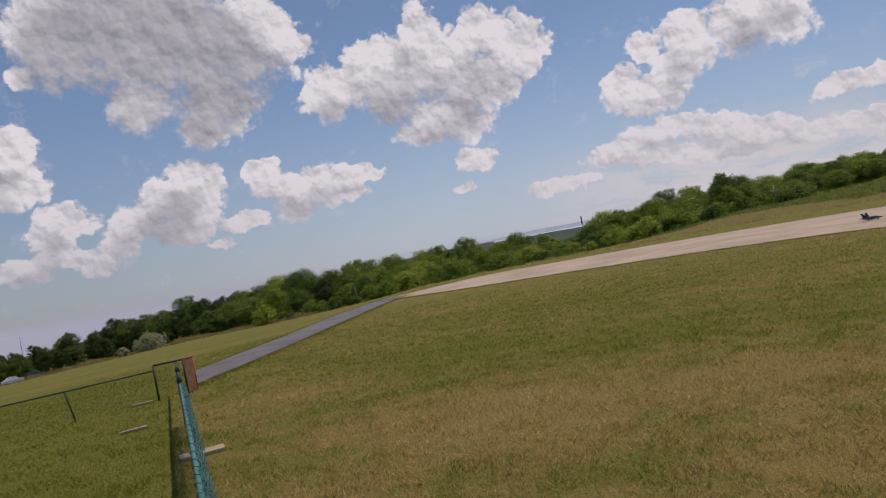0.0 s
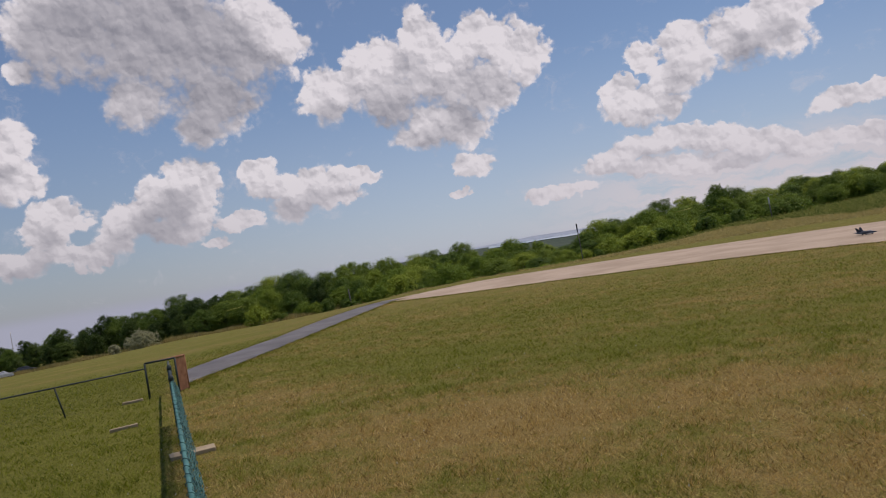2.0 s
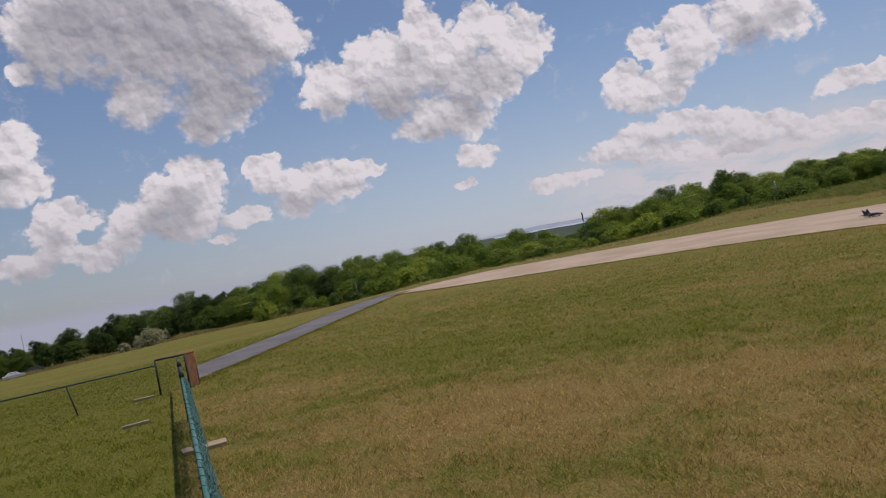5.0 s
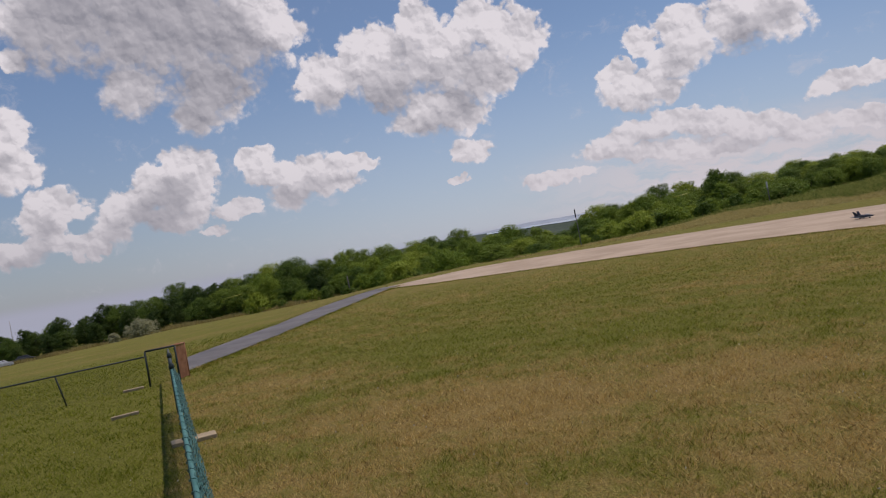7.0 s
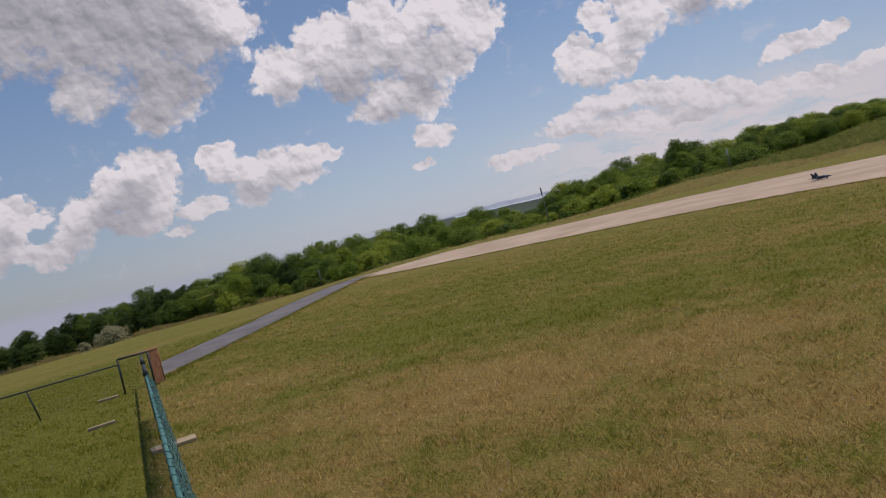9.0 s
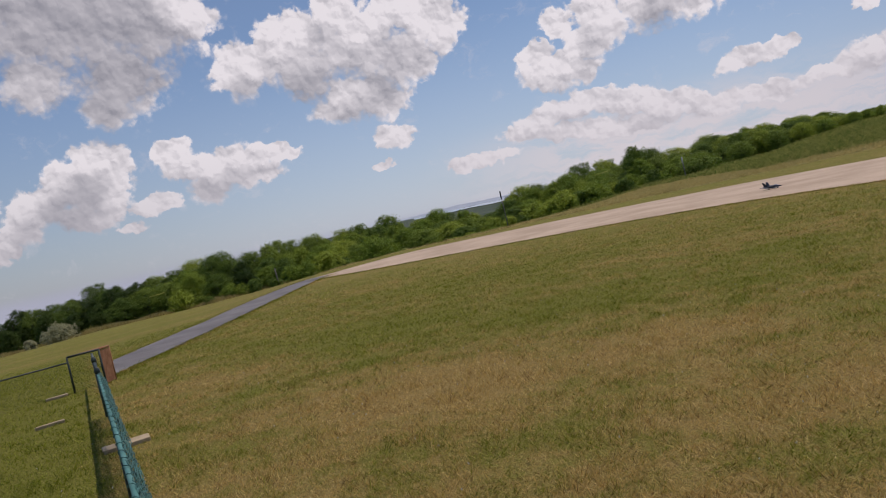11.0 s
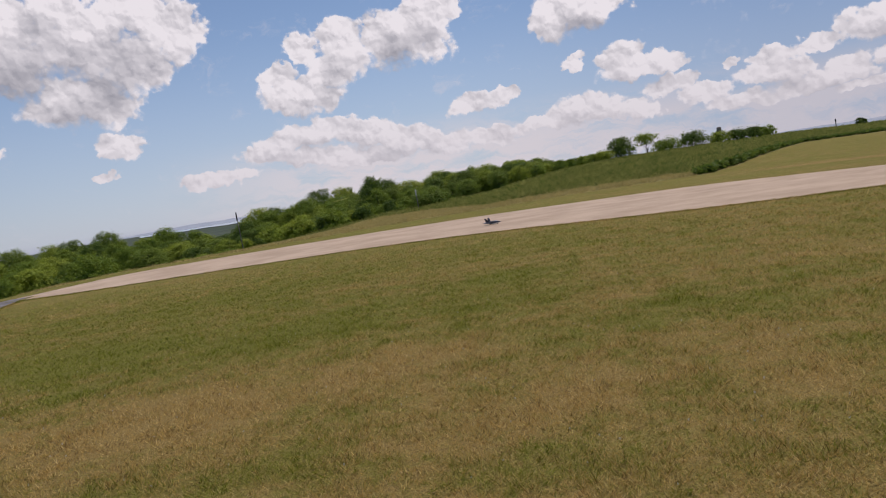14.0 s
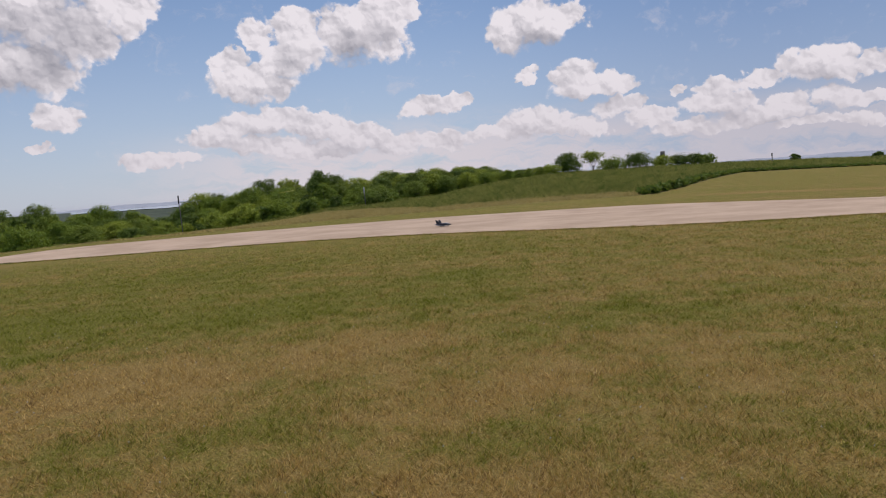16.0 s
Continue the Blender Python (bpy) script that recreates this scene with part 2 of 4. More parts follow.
def make_ground():
    m, n, p, _ = material("grass_ground", 0.95)
    p.inputs["Specular IOR Level"].default_value = 0.08
    pos = place(n)
    dry, fine = lawn_colour(n, pos)
    speck = n.noise(pos, 42.0, 3.0, 0.7).outputs[0]
    mown = n.mix(dry, GREEN, STRAW)
    grit = n.noise(pos, 110.0, 2.0, 0.7).outputs[0]
    # dark specks stand for bare soil, and for shade between blades put into colour
    mown = n.mix(n.ramp(n.math("ADD", n.math("MULTIPLY", speck, 0.6), n.math("MULTIPLY", grit, 0.4)), 0.36, 0.62), n.mix(0.62, mown, (0.045, 0.040, 0.014)), n.mix(0.34, mown, (0.44, 0.36, 0.12)))
    rough_grass = n.mix(n.ramp(n.noise(pos, 0.5, 5.0, 0.6).outputs[0], 0.35, 0.65), (0.16, 0.16, 0.055), (0.28, 0.235, 0.10))
    meadow = n.mix(n.ramp(n.noise(pos, 0.25, 6.0, 0.65).outputs[0], 0.35, 0.65), (0.085, 0.125, 0.028), (0.165, 0.185, 0.055))
    zone = n.add("ShaderNodeAttribute", attribute_name="growth").outputs["Fac"]
    col = n.mix(n.ramp(zone, 0.2, 0.9), mown, rough_grass)
    col = n.mix(n.ramp(zone, 1.2, 1.9), col, meadow)
    col = n.mix(n.ramp(zone, 2.1, 2.9), col, n.mix(n.ramp(n.noise(pos, 0.02, 5.0, 0.6).outputs[0], 0.35, 0.65), (0.045, 0.065, 0.045), (0.09, 0.11, 0.075)))
    n.put(p.inputs["Base Color"], col)
    bump(n, p, n.math("ADD", speck, fine), 0.9, 0.03)
    return m


def see_through(n, p, out, share):
    """Thin leaves let part of the light pass."""
    back = n.add("ShaderNodeBsdfTranslucent")
    n.put(back.inputs["Color"], p.inputs["Base Color"].links[0].from_socket)
    n.put(out.inputs["Surface"], n.add("ShaderNodeMixShader", {0: share, 1: p, 2: back}))


def make_blades():
    m, n, p, out = material("grass_blades", 0.7)
    p.inputs["Specular IOR Level"].default_value = 0.05
    dry, fine = lawn_colour(n, place(n))
    rnd = n.add("ShaderNodeNewGeometry").outputs["Random Per Island"]
    pick = n.ramp(n.math("ADD", n.math("MULTIPLY", n.math("SUBTRACT", rnd, 0.5), 0.9), dry), 0.15, 0.95)
    col = n.mix(pick, (0.170, 0.200, 0.016), (0.53, 0.360, 0.116))
    other = n.math("FRACT", n.math("MULTIPLY", rnd, 37.0))
    col = n.mix(n.ramp(other, 0.72, 0.84), col, n.mix(dry, (0.33, 0.34, 0.06), (0.76, 0.58, 0.25)))
    col = n.mix(n.ramp(other, 0.24, 0.10), col, n.mix(dry, (0.060, 0.088, 0.005), (0.19, 0.105, 0.036)))
    n.put(p.inputs["Base Color"], col)
    see_through(n, p, out, 0.45)
    return m


def make_clippings():
    m, n, p, out = material("dry_clippings", 0.75)
    p.inputs["Specular IOR Level"].default_value = 0.08
    rnd = n.add("ShaderNodeNewGeometry").outputs["Random Per Island"]
    n.put(p.inputs["Base Color"], n.mix(rnd, (0.40, 0.26, 0.10), (0.80, 0.63, 0.33)))
    see_through(n, p, out, 0.3)
    return m


def make_leaves(name, dark, light, yellow):
    m, n, p, out = material(name, 0.6)
    p.inputs["Specular IOR Level"].default_value = 0.15
    rnd = n.add("ShaderNodeNewGeometry").outputs["Random Per Island"]
    tree = n.add("ShaderNodeObjectInfo").outputs["Random"]
    big = n.noise(n.add("ShaderNodeTexCoord").outputs["Object"], 0.5, 3.0).outputs[0]
    col = n.mix(n.ramp(n.math("ADD", n.math("MULTIPLY", rnd, 0.4), n.math("MULTIPLY", big, 0.6)), 0.2, 0.8), dark, light)
    col = n.mix(n.math("MULTIPLY", n.ramp(tree, 0.25, 1.0), 0.8), col, yellow)
    n.put(p.inputs["Base Color"], col)
    glow = n.add("ShaderNodeBsdfTranslucent", {"Color": n.mix(0.4, col, yellow)})
    n.put(out.inputs["Surface"], n.add("ShaderNodeMixShader", {0: 0.38, 1: p, 2: glow}))
    return m


def make_runway():
    m, n, p, _ = material("runway_paving", 0.95)
    p.inputs["Specular IOR Level"].default_value = 0.1
    pos = place(n)
    grain1 = n.noise(pos, 60.0, 4.0, 0.7).outputs[0]
    stain = n.noise(n.vmath("MULTIPLY", pos, (1, 1, 0)), 0.45, 6.0, 0.62).outputs[0]
    col = n.mix(n.ramp(stain, 0.3, 0.7), (0.400, 0.305, 0.215), (0.52, 0.405, 0.295))
    col = n.mix(n.math("MULTIPLY", n.ramp(grain1, 0.5, 0.8), 0.35), col, (0.24, 0.19, 0.14))
    n.put(p.inputs["Base Color"], col)
    bump(n, p, grain1, 0.4, 0.01)
    return m


def make_asphalt():
    m, n, p, _ = material("grey_asphalt", 0.95)
    p.inputs["Specular IOR Level"].default_value = 0.15
    pos = place(n)
    grain1 = n.noise(pos, 70.0, 4.0, 0.7).outputs[0]
    stain = n.noise(n.vmath("MULTIPLY", pos, (1, 1, 0)), 0.8, 6.0, 0.65).outputs[0]
    col = n.mix(n.ramp(stain, 0.3, 0.7), (0.135, 0.128, 0.125), (0.205, 0.196, 0.19))
    col = n.mix(n.math("MULTIPLY", n.ramp(grain1, 0.5, 0.8), 0.4), col, (0.09, 0.09, 0.095))
    n.put(p.inputs["Base Color"], col)
    bump(n, p, grain1, 0.4, 0.01)
    return m


GROUND, BLADES, RUNWAY, ASPHALT = make_ground(), make_blades(), make_runway(), make_asphalt()
LEAF_OAK = make_leaves("leaves_dark", (0.058, 0.104, 0.018), (0.142, 0.222, 0.034), (0.225, 0.300, 0.042))
LEAF_ASH = make_leaves("leaves_fresh", (0.095, 0.165, 0.020), (0.230, 0.325, 0.040), (0.345, 0.405, 0.050))
# darkened greens: shade over the left of the wood, put into the leaf colour
LEAF_SHADED = make_leaves("leaves_shaded", (0.026, 0.052, 0.012), (0.066, 0.112, 0.020), (0.100, 0.150, 0.026))
LEAF_PALE = make_leaves("leaves_pale", (0.24, 0.25, 0.12), (0.44, 0.43, 0.26), (0.42, 0.41, 0.24))
BARK = worn("bark", (0.06, 0.048, 0.036), (0.13, 0.11, 0.085), 3.0, 0.9, relief=0.6)
TEAL = worn("teal_paint", (0.045, 0.175, 0.15), (0.10, 0.27, 0.235), 4.0, 0.6, relief=0.15)
NET = worn("dark_green_netting", (0.012, 0.055, 0.048), (0.07, 0.22, 0.19), 14.0, 0.7)
DARK_STEEL = worn("dark_green_steel", (0.012, 0.022, 0.018), (0.03, 0.045, 0.036), 6.0, 0.5)
RUST = worn("rusty_steel", (0.20, 0.075, 0.03), (0.33, 0.16, 0.075), 8.0, 0.85)
PALE_WOOD = worn("weathered_board", (0.33, 0.25, 0.15), (0.44, 0.34, 0.21), 5.0, 0.85)
POLE_WOOD = worn("grey_pole_wood", (0.13, 0.115, 0.10), (0.24, 0.215, 0.19), 2.0, 0.9)
GREY_PAINT = worn("grey_aircraft_paint", (0.022, 0.027, 0.042), (0.05, 0.058, 0.078), 6.0, 0.45)
LIGHT_PAINT = worn("pale_grey_paint", (0.44, 0.43, 0.41), (0.56, 0.55, 0.52), 6.0, 0.7)
RUBBER = worn("black_rubber", (0.012, 0.012, 0.012), (0.03, 0.03, 0.03), 9.0, 0.8)
# woodland colour shifted to pale blue-grey: distance haze put into the base colour
HILL = worn("distant_wooded_ridge_hazed", (0.30, 0.35, 0.40), (0.37, 0.41, 0.46), 0.004, 1.0)
YELLOW = worn("yellow_plastic", (0.42, 0.42, 0.06), (0.55, 0.52, 0.10), 3.0, 0.5)


# ---- mesh helpers ----
def part(name, bm, mat, parent=None, label=""):
    me = bpy.data.meshes.new(name)
    bm.normal_update()
    bm.to_mesh(me)
    bm.free()
    me.materials.append(mat)
    ob = new(name, me)
    if parent is not None:
        ob.parent = parent
    if label:
        tagged(ob, label)
    return ob


def mesh_part(name, verts, faces, mat, parent=None, label=""):
    me = bpy.data.meshes.new(name)
    me.from_pydata([tuple(v) for v in verts], [], [tuple(f) for f in faces])
    me.update()
    me.materials.append(mat)
    ob = new(name, me)
    if parent is not None:
        ob.parent = parent
    if label:
        tagged(ob, label)
    return ob


def triangles(name, P, mat, parent=None):
    """A mesh of loose triangles from an array of n x 3 corners."""
    n = len(P)
    me = bpy.data.meshes.new(name)
    me.vertices.add(n * 3)
    me.vertices.foreach_set("co", np.ascontiguousarray(P, np.float32).ravel())
    me.loops.add(n * 3)
    me.loops.foreach_set("vertex_index", np.arange(n * 3, dtype=np.int32))
    me.polygons.add(n)
    me.polygons.foreach_set("loop_start", np.arange(0, n * 3, 3, dtype=np.int32))
    me.update(calc_edges=True)
    me.materials.append(mat)
    ob = new(name, me)
    if parent is not None:
        ob.parent = parent
    return ob


def ripple(x, y, scale, seed):
    """A smooth wandering value between about -1 and 1."""
    rs = np.random.RandomState(seed)
    v = np.zeros_like(x)
    for k in range(7):
        a, f, ph = rs.uniform(0, 6.28), scale * rs.uniform(0.6, 1.9), rs.uniform(0, 6.28)
        v += np.sin((x * math.cos(a) + y * math.sin(a)) * f * 6.28 + ph)
    return v / 3.2


def tube(bm, pts, radii, sides=8, cap=True):
    """A round tube along points, with a radius at each."""
    pts = [Vector(p) for p in pts]
    if not isinstance(radii, (list, tuple)):
        radii = [radii] * len(pts)
    rings = []
    for i, p in enumerate(pts):
        d = (pts[min(i + 1, len(pts) - 1)] - pts[max(i - 1, 0)]).normalized()
        side = d.cross(Vector((0, 0, 1)) if abs(d.z) < 0.9 else Vector((1, 0, 0))).normalized()
        up = side.cross(d)
        rings.append([bm.verts.new(p + (side * math.cos(a) + up * math.sin(a)) * radii[i]) for a in (2 * math.pi * k / sides for k in range(sides))])
    for a, b in zip(rings, rings[1:]):
        for k in range(sides):
            f = bm.faces.new((a[k], a[(k + 1) % sides], b[(k + 1) % sides], b[k]))
            f.smooth = True
    if cap:
        bm.faces.new(rings[0][::-1])
        bm.faces.new(rings[-1])
    return bm


def box(bm, size, at=(0, 0, 0), turn=0.0, bevel=0.0):
    made = bmesh.ops.create_cube(bm, size=1.0, matrix=Matrix.Translation(at) @ Matrix.Rotation(turn, 4, "Z") @ Matrix.Diagonal((*size, 1)))
    if bevel:
        edges = list({e for v in made["verts"] for e in v.link_edges})
        bmesh.ops.bevel(bm, geom=edges, offset=bevel, segments=2, affect="EDGES", profile=0.6)
    return bm


def smooth_curve(pts, n):
    """n points along a Catmull-Rom curve through pts."""
    p = [np.array(q, float) for q in pts]
    p = [2 * p[0] - p[1], *p, 2 * p[-1] - p[-2]]
    out = []
    for s in np.linspace(0, len(pts) - 1 - 1e-6, n):
        i, u = int(s), s - int(s)
        a, b, c, d = p[i:i + 4]
        out.append(0.5 * (2 * b + (c - a) * u + (2 * a - 5 * b + 4 * c - d) * u * u + (3 * b - a - 3 * c + d) * u ** 3))
    return np.array(out)


# ---- the lie of the land ----
BEARINGS = [-180, -60, -32, -20, -13, -5, 2, 9, 13, 17.6, 21.7, 25, 30, 36, 40, 46, 52, 62, 90, 180]
LEVEL_TO = [30, 16, 16, 18, 22, 34, 41, 41, 41, 41, 41, 41, 41, 42, 42, 42, 42, 41, 30, 30]
BROW_AT = [200, 200, 200, 150, 140, 135, 130, 130, 130, 130, 130, 120, 120, 140, 150, 160, 160, 150, 150, 200]
BROW_Z = [0, -11, -10.8, -6.7, -6.1, -5.5, -5.5, -5.5, -3.9, -2.8, -1.45, -0.9, -0.5, 1.3, 1.8, 1.8, 1.5, 0.5, 0.5, 0]


def land(x, y):
    """Height of the ground: level round the field, falling to the wooded valley, rising to the meadow's brow."""
    az, r = np.degrees(np.arctan2(x, y)), np.hypot(x, y)
    r0, r1, z1 = (np.interp(az, BEARINGS, v) for v in (LEVEL_TO, BROW_AT, BROW_Z))
    s = np.clip((r - r0) / (r1 - r0), 0, 1) ** 1.12
    past = np.clip((r - r1) / 600.0, 0, 1)
    valley = np.minimum(-15.0, r * np.tan(np.radians(np.interp(az, [-180, -60, -32, -24, -16, -8, 0, 45, 60, 90, 180], [-2, -2.6, -2.6, -1.8, -1.1, -0.6, -0.1, -0.1, -0.9, -0.9, -2]))))
    return z1 * s + (valley - z1) * past * past * (3 - 2 * past)


MEADOW_FROM_AZ = [-180, -8, -4, 8, 30, 44, 46.4, 48.5, 52.8, 62, 80, 180]
MEADOW_FROM_R = [400, 400, 60, 47, 48, 49, 48, 56, 89, 93, 95, 400]


def growth(x, y):
    """0 mown, 1 rough straw-coloured grass, 2 tall green meadow."""
    az, r = np.degrees(np.arctan2(x, y)), np.hypot(x, y)
    edge = np.interp(az, MEADOW_FROM_AZ, MEADOW_FROM_R)
    band = np.interp(az, [20, 26, 30, 44, 48], [42.0, 20.0, 4.0, 3.6, 0.4])
    return np.clip((r - edge + np.minimum(band, 4.0) * 0.5) / 1.0, 0, 1) + np.clip((r - edge - band) / 2.0, 0, 1) + np.where(r > edge, np.clip((r - 215) / 30, 0, 1), 3 * np.clip((r - 225) / 30, 0, 1))


LUSH = [(-0.1, 12.6, 1.9, 1.5, 1.5), (-1.7, 9.7, 0.6, 0.4, 1.3), (-0.4, 10.0, 0.5, 0.35, 1.0), (1.0, 5.4, 0.6, 0.4, 1.0), (3.0, 10.8, 1.7, 1.1, 1.1), (5.6, 9.6, 1.5, 1.1, 0.8),
        (6.7, 11.6, 1.0, 1.0, 1.2), (2.6, 17.5, 6.0, 1.8, 0.5), (3.8, 4.1, 0.4, 0.35, 0.9), (6.9, 6.6, 1.6, 0.8, 0.7), (2.2, 4.0, 0.45, 0.3, 0.5), (-2.0, 7.1, 0.5, 0.6, 0.6),
        (-2.4, 11.2, 1.3, 1.5, -0.9), (0.2, 7.9, 1.7, 0.9, -1.2), (2.9, 7.2, 1.1, 0.8, -1.0), (0.9, 7.2, 1.2, 0.6, -0.8), (3.3, 4.9, 0.7, 0.5, -0.8), (5.1, 4.7, 1.0, 0.6, -0.7),
        (1.8, 3.3, 0.9, 0.5, -0.6), (5.9, 7.8, 1.2, 0.5, -0.7)]


def lush(x, y):
    """Where the lawn is greener (+) or drier (-): hollows and worn places, and the ground behind the fence."""
    v = np.zeros_like(x)
    for cx, cy, rx, ry, amount in LUSH:
        v = v + amount * np.exp(-((x - cx) / rx) ** 2 - ((y - cy) / ry) ** 2)
    behind = np.clip((-(x + 0.03) * 0.933 - y * 0.359) / 0.6, 0, 1)
    az, r = np.degrees(np.arctan2(x, y)), np.hypot(x, y)
    out = np.clip((r - 36.5) / 1.5, 0, 1) * 0.42 * (az > -6) + 0.55 * np.clip((-10 - az) / 6, 0, 1) * np.clip((r - 15) / 6, 0, 1)
    track = np.interp(az, [50, 62, 75], [44.5, 40.3, 38.0])
    worn_line = np.exp(-((r - track) / 1.1) ** 2) * np.clip((az - 49) / 4, 0, 1)
    beyond = np.clip((r - 15) / 6, 0, 1) * np.clip((-9 - az) / 5, 0, 1)
    stripes = beyond * (0.55 * np.sin(r * 0.62 + az * 0.11) + 0.25 * np.sin(r * 1.9))
    green_far = 0.40 * np.clip((r - 9.0) / 4.0, 0, 1) * np.clip((40 - az) / 15, 0, 1)
    near = -0.30 * np.clip((8.5 - r) / 2.5, 0, 1) * (1 - behind)
    return v + near + 3.0 * behind * np.clip((26 - y) / 8, 0, 1) * np.clip((y - 0.5) / 2.5, 0, 1) + out + green_far + stripes - 2.0 * worn_line


def make_ground_sheet():
    rings = np.concatenate([[0.4], np.arange(1, 60, 0.5), np.arange(60, 240, 4.0), np.geomspace(240, 4900, 40)])
    spokes = np.radians(np.arange(-180, 180, 1.0))
    rr, aa = np.meshgrid(rings, spokes, indexing="ij")
    x, y = rr * np.sin(aa), rr * np.cos(aa)
    z = land(x, y)
    n = len(spokes)
    verts = [(0.0, 0.0, 0.0)] + list(zip(x.ravel().tolist(), y.ravel().tolist(), z.ravel().tolist()))
    faces = [(0, 1 + (k + 1) % n, 1 + k) for k in range(n)]
    for i in range(len(rings) - 1):
        for k in range(n):
            a, b = 1 + i * n + k, 1 + i * n + (k + 1) % n
            faces.append((a, b, b + n, a + n))
    ob = mesh_part("ground", verts, faces, GROUND)
    attr = ob.data.attributes.new("growth", "FLOAT", "POINT")
    attr.data.foreach_set("value", np.concatenate([[0.0], growth(x, y).ravel()]).astype(np.float32))
    attr = ob.data.attributes.new("lush", "FLOAT", "POINT")
    attr.data.foreach_set("value", np.concatenate([[0.0], lush(x, y).ravel()]).astype(np.float32))
    for f in ob.data.polygons:
        f.use_smooth = True
    tagged(ob, "mown summer lawn, green with dry straw patches, and rough meadow", "ground", kind="structure")


make_ground_sheet()


def paved(name, near, far, mat, label, category, lift=0.02, along=70, across=8, ragged=0.06):
    """A thin paved band between two edge curves, laid on the ground."""
    a, b = smooth_curve(near, along), smooth_curve(far, along)
    rnd = np.random.RandomState(5)
    bm = bmesh.new()
    rows = []
    for i in range(along):
        row = []
        for j in range(across + 1):
            q = a[i] + (b[i] - a[i]) * j / across
            if j in (0, across):
                q = q + rnd.uniform(-ragged, ragged, 2)
            row.append(bm.verts.new((q[0], q[1], float(land(q[0], q[1])) + lift)))
        low = [bm.verts.new((v.co.x, v.co.y, v.co.z - 0.08)) for v in (row[0], row[-1])]
        rows.append((row, low))
    for (r0, l0), (r1, l1) in zip(rows, rows[1:]):
        for j in range(across):
            bm.faces.new((r0[j], r0[j + 1], r1[j + 1], r1[j]))
        bm.faces.new((l0[0], r0[0], r1[0], l1[0]))
        bm.faces.new((r0[-1], l0[1], l1[1], r1[-1]))
    bmesh.ops.recalc_face_normals(bm, faces=bm.faces)
    return tagged(part(name, bm, mat), label, category, kind="structure")


RUNWAY_NEAR = [(-2.75, 32.4), (0, 30.2), (4.4, 28), (9.4, 25), (12.6, 21.7), (14.9, 18), (16.9, 15.1), (19, 12.9), (21.1, 11.1), (26.7, 5.1), (34.8, -4)]
RUNWAY_FAR = [(-2.5, 33.6), (1.5, 37.5), (6, 37.5), (11.8, 36), (17.8, 33), (23, 28.6), (26, 25), (27.6, 19), (29, 14.5), (34, 7), (42, -3)]
TAXI_NEAR = [(-5.36, 14.6), (-5.2, 15.6), (-4.75, 17.8), (-4.15, 21.2), (-3.5, 25.2), (-2.75, 29.6), (-2.3, 31.8), (-1.9, 33.2)]
TAXI_FAR = [(-6.35, 17.0), (-6.3, 17.7), (-5.95, 19.9), (-5.45, 23.6), (-4.75, 27.6), (-3.85, 31.2), (-3.3, 32.6), (-2.75, 33.6)]
paved("runway", RUNWAY_NEAR, RUNWAY_FAR, RUNWAY, "pale tan paved airfield runway with faint stains", "runway")
paved("taxiway", TAXI_NEAR, TAXI_FAR, ASPHALT, "grey asphalt taxiway strip through the grass", "taxiway", lift=0.026, across=4, ragged=0.03)


def on_paving(x, y):
    """Which of the points lie on the runway or the taxiway."""
    hit = np.zeros(len(x), bool)
    for near, far in ((RUNWAY_NEAR, RUNWAY_FAR), (TAXI_NEAR, TAXI_FAR)):
        ring = np.concatenate([smooth_curve(near, 60), smooth_curve(far, 60)[::-1]])
        inside = np.zeros(len(x), bool)
        for (x0, y0), (x1, y1) in zip(ring, np.roll(ring, -1, 0)):
            cross = (y0 > y) != (y1 > y)
            with np.errstate(divide="ignore", invalid="ignore"):
                inside ^= cross & (x < (x1 - x0) * (y - y0) / (y1 - y0) + x0)
        hit |= inside
    return hit


